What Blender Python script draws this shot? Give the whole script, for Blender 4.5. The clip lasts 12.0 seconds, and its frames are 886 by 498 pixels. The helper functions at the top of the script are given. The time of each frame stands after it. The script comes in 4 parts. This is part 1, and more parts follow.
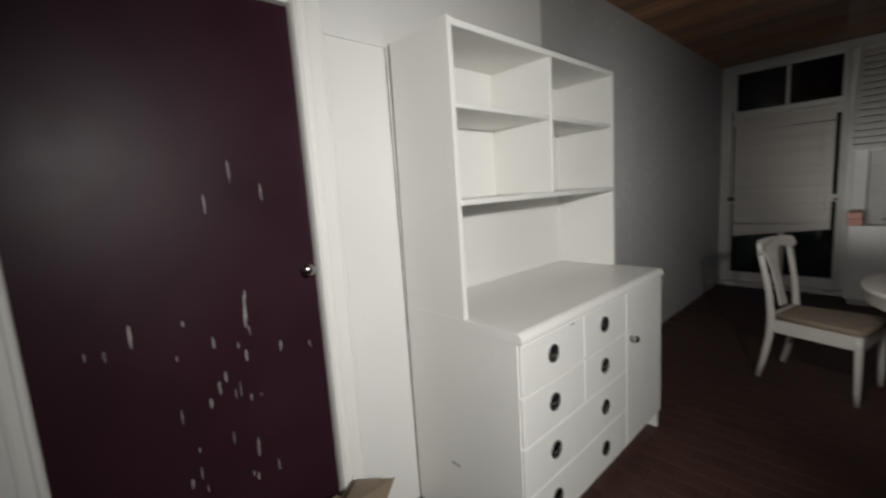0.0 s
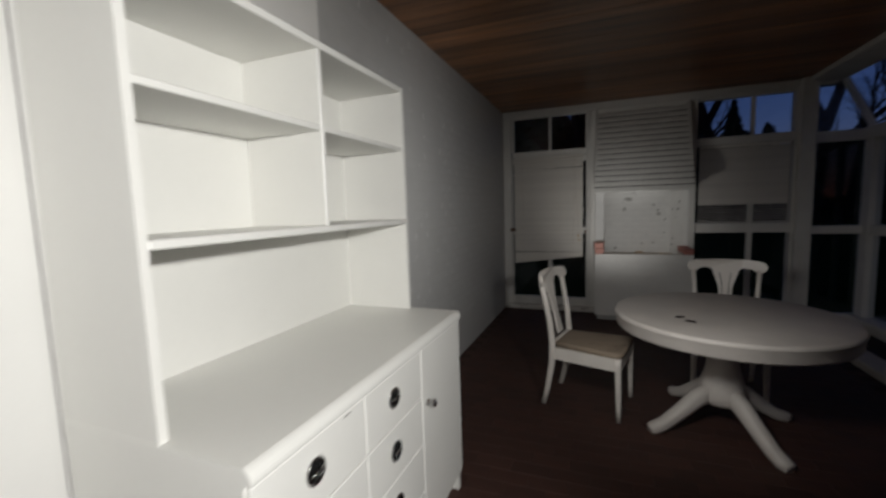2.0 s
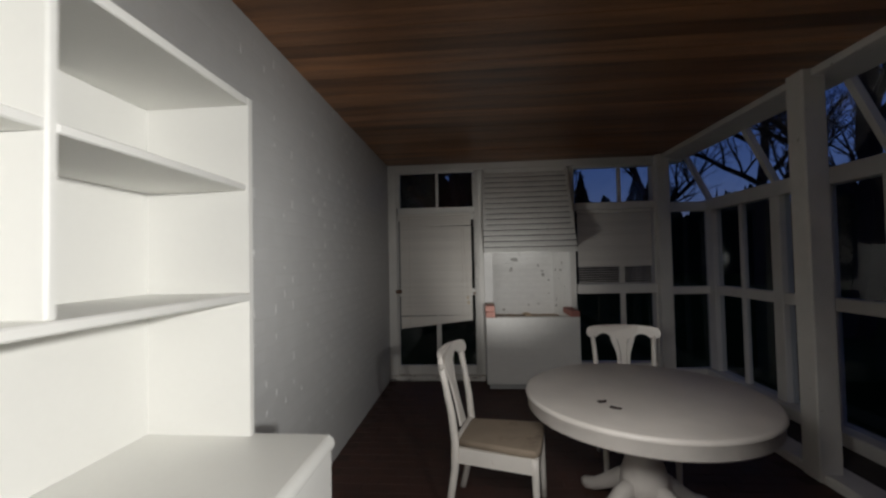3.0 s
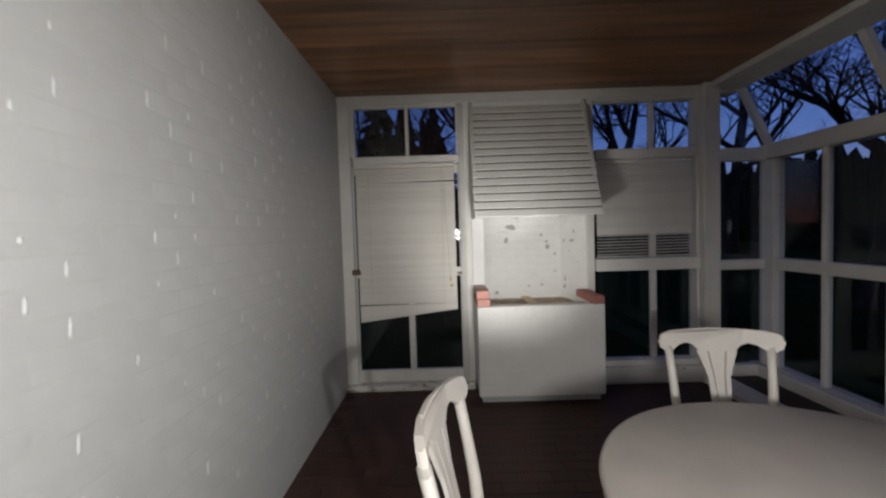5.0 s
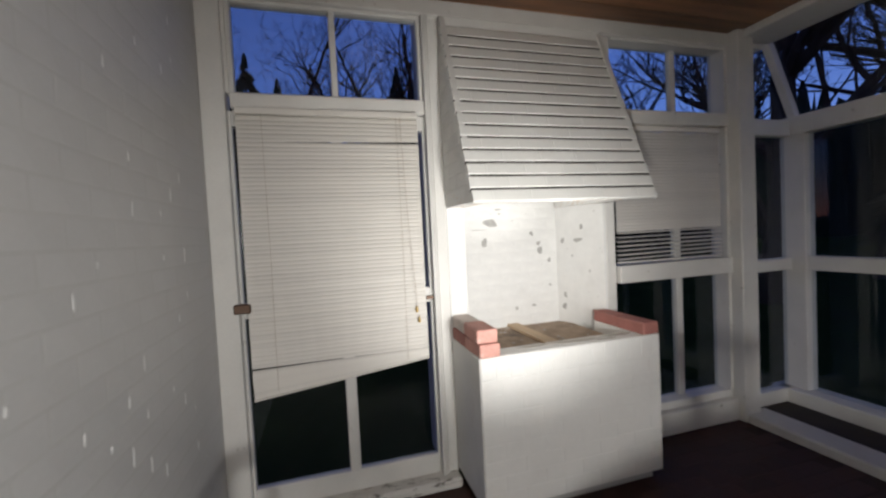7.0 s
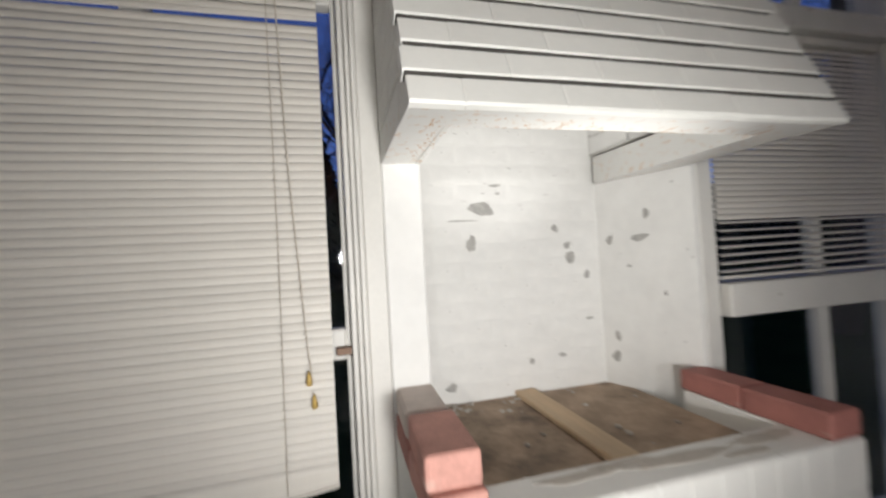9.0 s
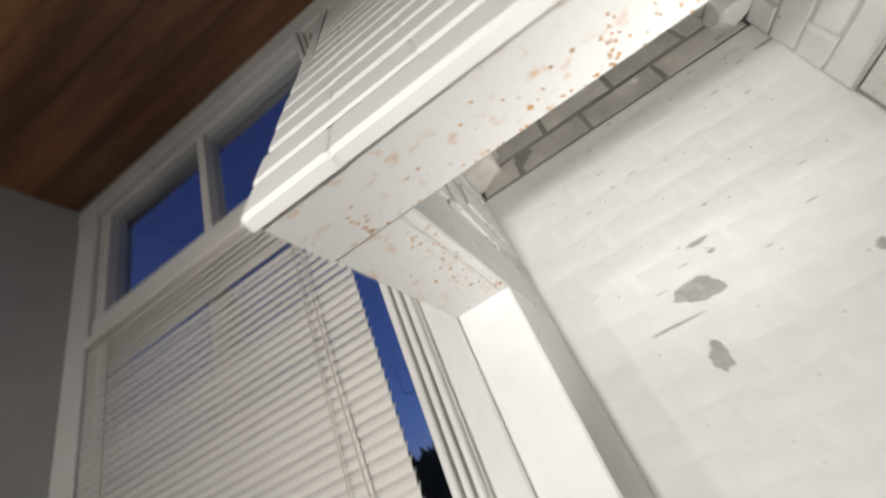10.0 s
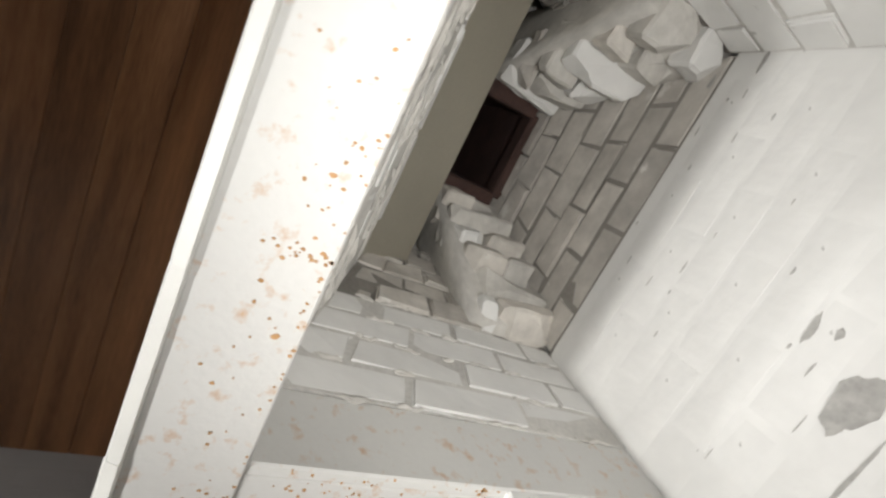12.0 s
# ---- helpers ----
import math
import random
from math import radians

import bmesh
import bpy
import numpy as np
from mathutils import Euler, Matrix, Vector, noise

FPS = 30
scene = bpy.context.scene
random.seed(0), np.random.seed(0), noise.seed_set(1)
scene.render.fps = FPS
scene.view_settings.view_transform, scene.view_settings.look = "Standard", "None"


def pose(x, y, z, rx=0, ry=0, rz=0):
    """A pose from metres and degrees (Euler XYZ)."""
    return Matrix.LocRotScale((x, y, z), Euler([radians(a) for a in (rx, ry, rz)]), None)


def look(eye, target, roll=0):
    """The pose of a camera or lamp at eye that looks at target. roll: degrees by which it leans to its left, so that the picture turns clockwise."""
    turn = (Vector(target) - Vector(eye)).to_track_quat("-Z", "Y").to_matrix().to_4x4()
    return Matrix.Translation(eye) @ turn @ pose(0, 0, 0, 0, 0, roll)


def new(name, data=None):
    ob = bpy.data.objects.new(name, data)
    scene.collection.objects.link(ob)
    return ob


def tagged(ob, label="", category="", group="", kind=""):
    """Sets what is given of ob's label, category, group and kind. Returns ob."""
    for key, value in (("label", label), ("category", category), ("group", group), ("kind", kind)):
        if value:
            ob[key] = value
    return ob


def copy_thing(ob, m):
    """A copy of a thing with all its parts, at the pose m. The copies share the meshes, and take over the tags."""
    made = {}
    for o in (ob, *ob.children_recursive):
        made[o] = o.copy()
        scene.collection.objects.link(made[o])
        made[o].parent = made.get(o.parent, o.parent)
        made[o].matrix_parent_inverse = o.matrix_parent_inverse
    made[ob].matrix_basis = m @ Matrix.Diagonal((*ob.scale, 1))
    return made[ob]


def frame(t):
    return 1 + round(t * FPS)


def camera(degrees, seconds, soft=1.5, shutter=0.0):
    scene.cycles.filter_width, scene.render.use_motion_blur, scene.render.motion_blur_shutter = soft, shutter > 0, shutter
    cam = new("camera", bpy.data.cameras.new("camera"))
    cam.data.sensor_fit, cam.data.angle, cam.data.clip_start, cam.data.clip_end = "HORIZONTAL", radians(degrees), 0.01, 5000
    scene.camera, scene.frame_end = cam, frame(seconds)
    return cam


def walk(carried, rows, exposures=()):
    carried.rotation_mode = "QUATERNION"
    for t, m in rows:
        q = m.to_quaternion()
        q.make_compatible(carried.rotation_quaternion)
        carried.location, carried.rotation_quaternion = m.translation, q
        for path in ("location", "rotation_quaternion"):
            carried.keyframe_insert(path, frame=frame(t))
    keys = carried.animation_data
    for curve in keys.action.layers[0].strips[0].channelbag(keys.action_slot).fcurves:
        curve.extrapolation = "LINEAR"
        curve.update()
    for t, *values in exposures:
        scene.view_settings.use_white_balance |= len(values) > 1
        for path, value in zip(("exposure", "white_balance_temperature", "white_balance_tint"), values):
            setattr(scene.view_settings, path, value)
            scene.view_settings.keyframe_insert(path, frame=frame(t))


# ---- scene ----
cam = camera(94.6, 12.0, 2.4, 0.4)
PATH = [
    (0, (1.395, -6.065, 1.387), (-0.061, -4.722, 1.115), -3.8),
    (0.5, (1.357, -6.045, 1.374), (0.144, -4.496, 1.016), -4.4),
    (1, (1.305, -6.047, 1.39), (0.246, -4.372, 1.118), -3.6),
    (1.5, (1.272, -5.86, 1.36), (0.334, -4.119, 1.059), -2.4),
    (2, (1.247, -5.577, 1.407), (0.524, -3.723, 1.206), -1.8),
    (2.5, (1.14, -5.305, 1.423), (0.779, -3.338, 1.4), -1.3),
    (3, (1.066, -5.016, 1.446), (0.91, -3.023, 1.504), -1.2),
    (3.5, (1.093, -4.675, 1.455), (0.953, -2.68, 1.482), -1.5),
    (5.5, (0.801, -3.341, 1.411), (0.929, -1.348, 1.316), -1.9),
    (6, (0.654, -2.957, 1.459), (0.956, -0.981, 1.393), -2.2),
    (6.5, (0.569, -2.547, 1.418), (0.973, -0.59, 1.329), -2.7),
    (7, (0.511, -2.168, 1.388), (1.069, -0.249, 1.314), -2.9),
    (7.2, (0.51, -2.036, 1.332), (1.061, -0.114, 1.299), -3.0),
    (8.8, (0.964, -1.171, 1.291), (1.61, 0.722, 1.281), -1.8),
    (9, (1.04, -1.091, 1.262), (1.549, 0.842, 1.315), -3.3),
    (9.5, (1.246, -0.831, 1.264), (1.148, 1.12, 1.696), -11.4),
    (9.8, (1.336, -0.725, 1.244), (0.953, 1.043, 2.098), -20.0),
    (10, (1.377, -0.64, 1.268), (0.917, 1.018, 2.287), -25.1),
    (10.3, (1.492, -0.566, 1.246), (0.873, 0.735, 2.632), -28.2),
    (10.5, (1.577, -0.482, 1.209), (0.931, 0.599, 2.762), -30.2),
    (10.7, (1.623, -0.43, 1.197), (1.067, 0.466, 2.897), -34.4),
    (11, (1.677, -0.386, 1.189), (1.229, 0.252, 3.031), -36.3),
    (11.5, (1.657, -0.321, 1.157), (1.2, 0.255, 3.017), -35.1),
    (12, (1.636, -0.389, 1.204), (1.158, 0.428, 2.966), -35.8),
]
SKY, T1, T2, T3, T4, T5, T6 = 0.075, 1060.0, 168.0, 29.0, 78.0, 84.0, 27.0
EXPO = [(0, -2.45), (1, -2.5), (1.5, -2.5), (2, -2.15), (2.5, -1.92), (3, -1.68), (3.5, -1.55), (5.5, -0.22), (6, -0.1), (7, 0.22), (8.8, -0.05), (9.5, -0.05), (10.5, -0.2), (12, -0.15)]
walk(cam, [(t, look(eye, target, roll)) for t, eye, target, roll in PATH], EXPO)

# ---- world and lights ----
world = bpy.data.worlds.new("dusk_sky")
scene.world = world
world.use_nodes = True
wn = world.node_tree.nodes
sky = wn.new("ShaderNodeTexSky")
sky.sky_type = "NISHITA"
sky.sun_disc = False
sky.sun_elevation = radians(6)
sky.sun_rotation = radians(215)
sky.air_density, sky.dust_density, sky.ozone_density = 1.0, 0.0, 6.0
tone = wn.new("ShaderNodeVectorMath")
tone.operation = "MULTIPLY"
tone.inputs[1].default_value = (5.2, 1.75, 2.0)
world.node_tree.links.new(sky.outputs[0], tone.inputs[0])
world.node_tree.links.new(tone.outputs[0], wn["Background"].inputs[0])
wn["Background"].inputs[1].default_value = SKY


def torch(watts, eye, target, degrees, blend, radius=0.012):
    """Small fixed white spot, a stand-in for the hand torch lighting the rooms."""
    data = bpy.data.lights.new("torch_stand_in", "SPOT")
    data.energy, data.spot_size, data.spot_blend = watts, radians(degrees), blend
    data.shadow_soft_size, data.color = radius, (1.0, 0.985, 0.955)
    ob = new("torch_stand_in", data)
    ob.matrix_world = look(eye, target)
    return ob


# six fixed spots added, since the torch itself would move with the camera
torch(T1, (2.2, -5.98, 1.72), (0.27, -4.78, 1.1), 92, 1.0, 0.05)
torch(T2, (1.2, -4.3, 1.36), (1.75, -2.55, 0.55), 72, 1.0, 0.12)
torch(T4, (1.24, -1.5, 0.96), (1.45, 0.0, 1.4), 88, 1.0, 0.06)
# extra spot added to brighten the west wall
torch(T5, (1.3, -3.55, 1.5), (0.0, -2.5, 1.5), 112, 1.0)
torch(T3, (1.7, -0.26, 0.86), (1.56, 0.1, 2.2), 82, 1.0)
torch(T6, (0.55, -2.3, 1.4), (0.75, 0.0, 1.4), 64, 1.0)


# ---- materials ----
def link(m, a, b):
    m.node_tree.links.new(a, b)


def surface(name, color, rough=0.5, metal=0.0, vary=0.12, scale=6.0, bump=0.15, fine=120.0, other=None, amount=0.0, spots=9.0, per=0.0, stretch=(1, 1, 1), spec=0.5, edge=0.08):
    """Procedural surface: base colour varied at two scales, a second colour in patches, fine relief."""
    m = bpy.data.materials.new(name)
    m.use_nodes = True
    nt = m.node_tree
    N = nt.nodes
    b = N["Principled BSDF"]
    co = N.new("ShaderNodeTexCoord")
    mp = N.new("ShaderNodeMapping")
    mp.inputs["Scale"].default_value = stretch
    link(m, co.outputs["Object"], mp.inputs[0])
    n1 = N.new("ShaderNodeTexNoise")
    n1.inputs["Scale"].default_value, n1.inputs["Detail"].default_value = scale, 6
    link(m, mp.outputs[0], n1.inputs[0])
    n2 = N.new("ShaderNodeTexNoise")
    n2.inputs["Scale"].default_value, n2.inputs["Detail"].default_value = fine, 4
    link(m, mp.outputs[0], n2.inputs[0])
    add = N.new("ShaderNodeMath")
    add.operation = "MULTIPLY_ADD"
    link(m, n2.outputs[0], add.inputs[0])
    add.inputs[1].default_value = 0.4
    link(m, n1.outputs[0], add.inputs[2])
    ramp = N.new("ShaderNodeMapRange")
    ramp.inputs[1].default_value, ramp.inputs[2].default_value = 0.4, 1.0
    ramp.inputs[3].default_value, ramp.inputs[4].default_value = 1 - vary, 1 + vary * 0.6
    link(m, add.outputs[0], ramp.inputs[0])
    last = ramp.outputs[0]
    if per:
        info = N.new("ShaderNodeObjectInfo")
        pr = N.new("ShaderNodeMapRange")
        pr.inputs[3].default_value, pr.inputs[4].default_value = 1 - per, 1 + per
        link(m, info.outputs["Random"], pr.inputs[0])
        geo = N.new("ShaderNodeNewGeometry")
        pi = N.new("ShaderNodeMapRange")
        pi.inputs[3].default_value, pi.inputs[4].default_value = 1 - per, 1 + per
        link(m, geo.outputs["Random Per Island"], pi.inputs[0])
        for s in (pr, pi):
            mul = N.new("ShaderNodeMath")
            mul.operation = "MULTIPLY"
            link(m, last, mul.inputs[0])
            link(m, s.outputs[0], mul.inputs[1])
            last = mul.outputs[0]
    vm = N.new("ShaderNodeVectorMath")
    vm.operation = "SCALE"
    vm.inputs[0].default_value = color
    link(m, last, vm.inputs["Scale"])
    col = vm.outputs[0]
    if other:
        n3 = N.new("ShaderNodeTexNoise")
        n3.inputs["Scale"].default_value, n3.inputs["Detail"].default_value = spots, 8
        n3.inputs["Roughness"].default_value = 0.65
        link(m, mp.outputs[0], n3.inputs[0])
        r3 = N.new("ShaderNodeMapRange")
        r3.inputs[1].default_value, r3.inputs[2].default_value = 0.72 - amount, 0.72 - amount + edge
        link(m, n3.outputs[0], r3.inputs[0])
        mx = N.new("ShaderNodeMix")
        mx.data_type = "RGBA"
        link(m, r3.outputs[0], mx.inputs[0])
        link(m, col, mx.inputs[6])
        mx.inputs[7].default_value = (*other, 1)
        col = mx.outputs[2]
    link(m, col, b.inputs["Base Color"])
    rr = N.new("ShaderNodeMapRange")
    rr.inputs[3].default_value, rr.inputs[4].default_value = rough - 0.08, rough + 0.1
    link(m, n1.outputs[0], rr.inputs[0])
    link(m, rr.outputs[0], b.inputs["Roughness"])
    b.inputs["Metallic"].default_value = metal
    b.inputs["Specular IOR Level"].default_value = spec
    bp = N.new("ShaderNodeBump")
    bp.inputs["Strength"].default_value, bp.inputs["Distance"].default_value = bump, 0.004
    link(m, add.outputs[0], bp.inputs["Height"])
    link(m, bp.outputs[0], b.inputs["Normal"])
    return m


def glass(name):
    m = bpy.data.materials.new(name)
    m.use_nodes = True
    N = m.node_tree.nodes
    N.remove(N["Principled BSDF"])
    tr, gl, mx, lw, pw, am = (N.new("ShaderNode" + k) for k in ("BsdfTransparent", "BsdfGlossy", "MixShader", "LayerWeight", "Math", "Math"))
    tr.inputs[0].default_value = (0.88, 0.91, 0.92, 1)
    gl.inputs["Roughness"].default_value = 0.004
    pw.operation, pw.inputs[1].default_value = "POWER", 4.0
    lw.inputs[0].default_value = 0.5
    link(m, lw.outputs["Facing"], pw.inputs[0])
    am.operation, am.inputs[1].default_value, am.inputs[2].default_value = "MULTIPLY_ADD", 0.7, 0.04
    link(m, pw.outputs[0], am.inputs[0])
    link(m, am.outputs[0], mx.inputs[0])
    link(m, tr.outputs[0], mx.inputs[1])
    link(m, gl.outputs[0], mx.inputs[2])
    link(m, mx.outputs[0], N["Material Output"].inputs[0])
    return m


WHITE = surface("white_cabinet_paint", (0.78, 0.775, 0.74), 0.38, vary=0.03, scale=3, bump=0.04, fine=60)
TRIM = surface("white_frame_paint", (0.68, 0.665, 0.63), 0.5, vary=0.1, scale=5, bump=0.2, fine=90, other=(0.3, 0.27, 0.23), amount=0.06, spots=14)
WORN = surface("flaking_sill_paint", (0.66, 0.64, 0.6), 0.6, vary=0.15, bump=0.4, other=(0.12, 0.1, 0.085), amount=0.17, spots=11, stretch=(1, 3, 3))
BRICKW = surface("painted_wall_brick", (0.46, 0.46, 0.455), 0.45, vary=0.07, scale=8, bump=0.22, fine=70, per=0.02, spec=0.5)
MORTAR = surface("painted_mortar", (0.45, 0.45, 0.44), 0.5, vary=0.08, scale=9, bump=0.4, fine=80)
PLASTER = surface("painted_plaster", (0.74, 0.735, 0.71), 0.45, vary=0.04, scale=3, bump=0.1)
PURPLE = surface("dark_maroon_door_paint", (0.028, 0.0098, 0.0165), 0.4, vary=0.2, scale=4, bump=0.05, spec=0.15)
CEIL = surface("stained_ceiling_boards", (0.25, 0.117, 0.052), 0.34, vary=0.65, scale=2.2, bump=0.25, fine=34, per=0.36, stretch=(0.5, 6, 6), other=(0.03, 0.014, 0.008), amount=0.2, spots=0.8, edge=0.32)
FLOORM = surface("dark_red_floor_brick", (0.058, 0.024, 0.017), 0.66, vary=0.3, scale=9, bump=0.3, per=0.14, other=(0.03, 0.017, 0.014), amount=0.15, spots=3, edge=0.25)
JOINT = surface("dark_floor_joint", (0.045, 0.024, 0.018), 0.85, bump=0.5)
SLAT = surface("cream_blind_slat", (0.66, 0.63, 0.58), 0.5, vary=0.06, scale=4, bump=0.05, per=0.04)
CORD = surface("blind_cord", (0.5, 0.45, 0.38), 0.8)
BRASS = surface("aged_brass_tassel", (0.55, 0.38, 0.12), 0.5, metal=0.4)
CHROME = surface("polished_pull", (0.5, 0.49, 0.48), 0.14, metal=1.0, vary=0.1, bump=0.0)
PULLIN = surface("dark_pull_cup", (0.03, 0.03, 0.03), 0.25, metal=0.7)
STEEL = surface("rusty_latch", (0.16, 0.1, 0.07), 0.55, metal=0.6, vary=0.3)
CHAIRM = surface("white_chair_paint", (0.72, 0.68, 0.63), 0.4, vary=0.08, scale=8, bump=0.1, other=(0.35, 0.25, 0.17), amount=0.05, spots=16)
FABRIC = surface("tan_seat_fabric", (0.3, 0.24, 0.18), 0.9, vary=0.2, scale=7, bump=0.4, fine=260, other=(0.16, 0.12, 0.09), amount=0.16, spots=7, edge=0.2)
TABLEM = surface("white_table_paint", (0.62, 0.58, 0.54), 0.42, vary=0.1, scale=6, bump=0.08)
HEARTH = surface("whitewashed_hearth", (0.74, 0.73, 0.7), 0.6, vary=0.06, scale=5, bump=0.35, fine=45, other=(0.4, 0.38, 0.35), amount=0.03, spots=9)
HEARTHB = surface("whitewashed_brick", (0.7, 0.69, 0.66), 0.6, vary=0.1, scale=12, bump=0.5, fine=60, per=0.05)
RECESS = surface("whitewashed_firebox", (0.8, 0.795, 0.775), 0.72, spec=0.25, vary=0.09, scale=7, bump=0.75, fine=26, other=(0.42, 0.41, 0.39), amount=0.045, spots=30, edge=0.05)
FLUEB = surface("sooty_whitewashed_brick", (0.75, 0.735, 0.705), 0.7, vary=0.3, scale=14, bump=0.9, fine=45, per=0.12, other=(0.2, 0.18, 0.16), amount=0.17, spots=9, edge=0.2)
FLUEM = surface("chimney_mortar", (0.68, 0.665, 0.63), 0.85, vary=0.35, bump=0.7)
LINTEL = surface("grey_lintel", (0.5, 0.465, 0.38), 0.7, vary=0.1)
SOOTYB = surface("sooty_chimney_brick", (0.58, 0.55, 0.505), 0.75, vary=0.3, scale=13, bump=1.0, fine=40, per=0.16, other=(0.72, 0.7, 0.66), amount=0.14, spots=8, edge=0.06)
SOOTM = surface("sooty_mortar", (0.3, 0.28, 0.255), 0.9, vary=0.35, bump=0.8)
SOOT = surface("soot", (0.03, 0.02, 0.018), 0.9, vary=0.3)
FLUED = surface("scorched_flue_brick", (0.075, 0.04, 0.033), 0.85, vary=0.5, scale=10, bump=0.8, per=0.2)
SMEAR = surface("smeared_lime_mortar", (0.62, 0.6, 0.56), 0.8, vary=0.3, scale=14, bump=1.0, fine=50)
PINKB = surface("limed_pink_brick", (0.58, 0.3, 0.25), 0.75, vary=0.25, scale=14, bump=0.5, fine=110, other=(0.62, 0.5, 0.45), amount=0.16, spots=9, edge=0.2)
REDB = surface("red_brick", (0.37, 0.15, 0.125), 0.75, vary=0.2, scale=16, bump=0.5, fine=110, per=0.08, other=(0.5, 0.42, 0.38), amount=0.12, spots=10, edge=0.2)
PALEB = surface("limed_brick", (0.6, 0.52, 0.47), 0.75, vary=0.2, scale=16, bump=0.5, fine=110)
ASH = surface("dusty_firebox_floor", (0.4, 0.3, 0.22), 0.9, vary=0.45, scale=9, bump=0.8, fine=50, other=(0.08, 0.06, 0.05), amount=0.2, spots=6, edge=0.25)
PLANK = surface("pine_batten", (0.58, 0.43, 0.28), 0.7, vary=0.2, scale=4, bump=0.2, stretch=(8, 1, 8))
CHIP = surface("bare_patch", (0.43, 0.42, 0.4), 0.8, vary=0.3, scale=30, bump=0.6)
RUSTED = surface("white_steel_with_rust", (0.68, 0.675, 0.65), 0.5, vary=0.06, scale=5, bump=0.3, other=(0.55, 0.33, 0.17), amount=0.16, spots=42, edge=0.2)
PLASTERC = surface("thin_wash", (0.5, 0.49, 0.47), 0.8, vary=0.3, scale=30, bump=0.5)
RUST = surface("rust_spot", (0.5, 0.29, 0.13), 0.8, vary=0.4, scale=60, bump=0.3)
CLAP = surface("white_hood_paint", (0.72, 0.715, 0.68), 0.5, vary=0.06, scale=6, bump=0.25, fine=70, per=0.02)
CARD = surface("worn_brown_cardboard", (0.22, 0.17, 0.12), 0.85, vary=0.3, scale=8, bump=0.4)
BARK = surface("dark_bark", (0.035, 0.03, 0.026), 0.9, vary=0.3, spec=0.0)
NEEDLE = surface("dark_conifer", (0.018, 0.026, 0.018), 0.9, vary=0.4, spec=0.0)
LAWN = surface("night_lawn", (0.03, 0.045, 0.014), 0.95, vary=0.4, scale=1.2, bump=0.5, other=(0.07, 0.06, 0.035), amount=0.1, spots=0.6, edge=0.2, spec=0.0)
SOIL = surface("dark_planting_soil", (0.05, 0.04, 0.032), 0.95, vary=0.4, bump=0.8)
OUT = surface("outer_wall_render", (0.4, 0.39, 0.37), 0.8)
DUST = surface("settled_dust", (0.5, 0.46, 0.41), 0.9, vary=0.2, scale=20, bump=0.4)
DARKLINE = surface("dark_line", (0.07, 0.065, 0.058), 0.9, vary=0.3)
GLASS = glass("window_glass")
# paler than the wall brick: the glint is put into its colour
GLINT = surface("pale_glint_bead", (0.6, 0.6, 0.59), 0.36, vary=0.12, scale=30, bump=0.0, spec=0.2)
SCRATCH = surface("scratched_door_paint", (0.26, 0.23, 0.235), 0.5, vary=0.5)


# ---- builders ----
def thing(name, label="", category="", group="", kind="", at=None):
    ob = new(name)
    ob.empty_display_size = 0.05
    if at is not None:
        ob.matrix_world = at
    return tagged(ob, label, category, group, kind)


def finish(bm, name, material, smooth=False):
    bmesh.ops.recalc_face_normals(bm, faces=bm.faces)
    me = bpy.data.meshes.new(name)
    bm.to_mesh(me)
    bm.free()
    me.materials.append(material)
    if smooth:
        me.shade_smooth()
    return me


def part(name, bm, material, parent, label="", smooth=False):
    ob = new(name, finish(bm, name, material, smooth))
    ob.parent = parent
    return tagged(ob, label)


def share(name, me, parent, m):
    ob = new(name, me)
    ob.parent = parent
    ob.matrix_basis = m
    return ob


def box(lo, hi, bevel=0.0, bm=None, seg=1):
    bm = bm or bmesh.new()
    c = [(a + b) / 2 for a, b in zip(lo, hi)]
    r = bmesh.ops.create_cube(bm, size=1, matrix=Matrix.LocRotScale(c, None, [b - a for a, b in zip(lo, hi)]))
    if bevel:
        es = list({e for v in r["verts"] for e in v.link_edges})
        bmesh.ops.bevel(bm, geom=es, offset=bevel, segments=seg, affect="EDGES", profile=0.5)
    return bm


def prism(points, d, bm=None):
    """A flat outline in xy, thickened by d along z."""
    bm = bm or bmesh.new()
    f = bm.faces.new([bm.verts.new((*p, 0)) for p in points])
    r = bmesh.ops.extrude_face_region(bm, geom=[f])
    bmesh.ops.translate(bm, verts=[v for v in r["geom"] if isinstance(v, bmesh.types.BMVert)], vec=(0, 0, d))
    return bm


def lathe(profile, n=40, bm=None):
    """Turned shape from (radius, height) pairs."""
    bm = bm or bmesh.new()
    rings = [[bm.verts.new((r * math.cos(a * math.tau / n), r * math.sin(a * math.tau / n), z)) for a in range(n)] for r, z in profile]
    for a, b in zip(rings, rings[1:]):
        for i in range(n):
            bm.faces.new((a[i], a[(i + 1) % n], b[(i + 1) % n], b[i]))
    bm.faces.new(rings[0])
    bm.faces.new(rings[-1])
    return bm


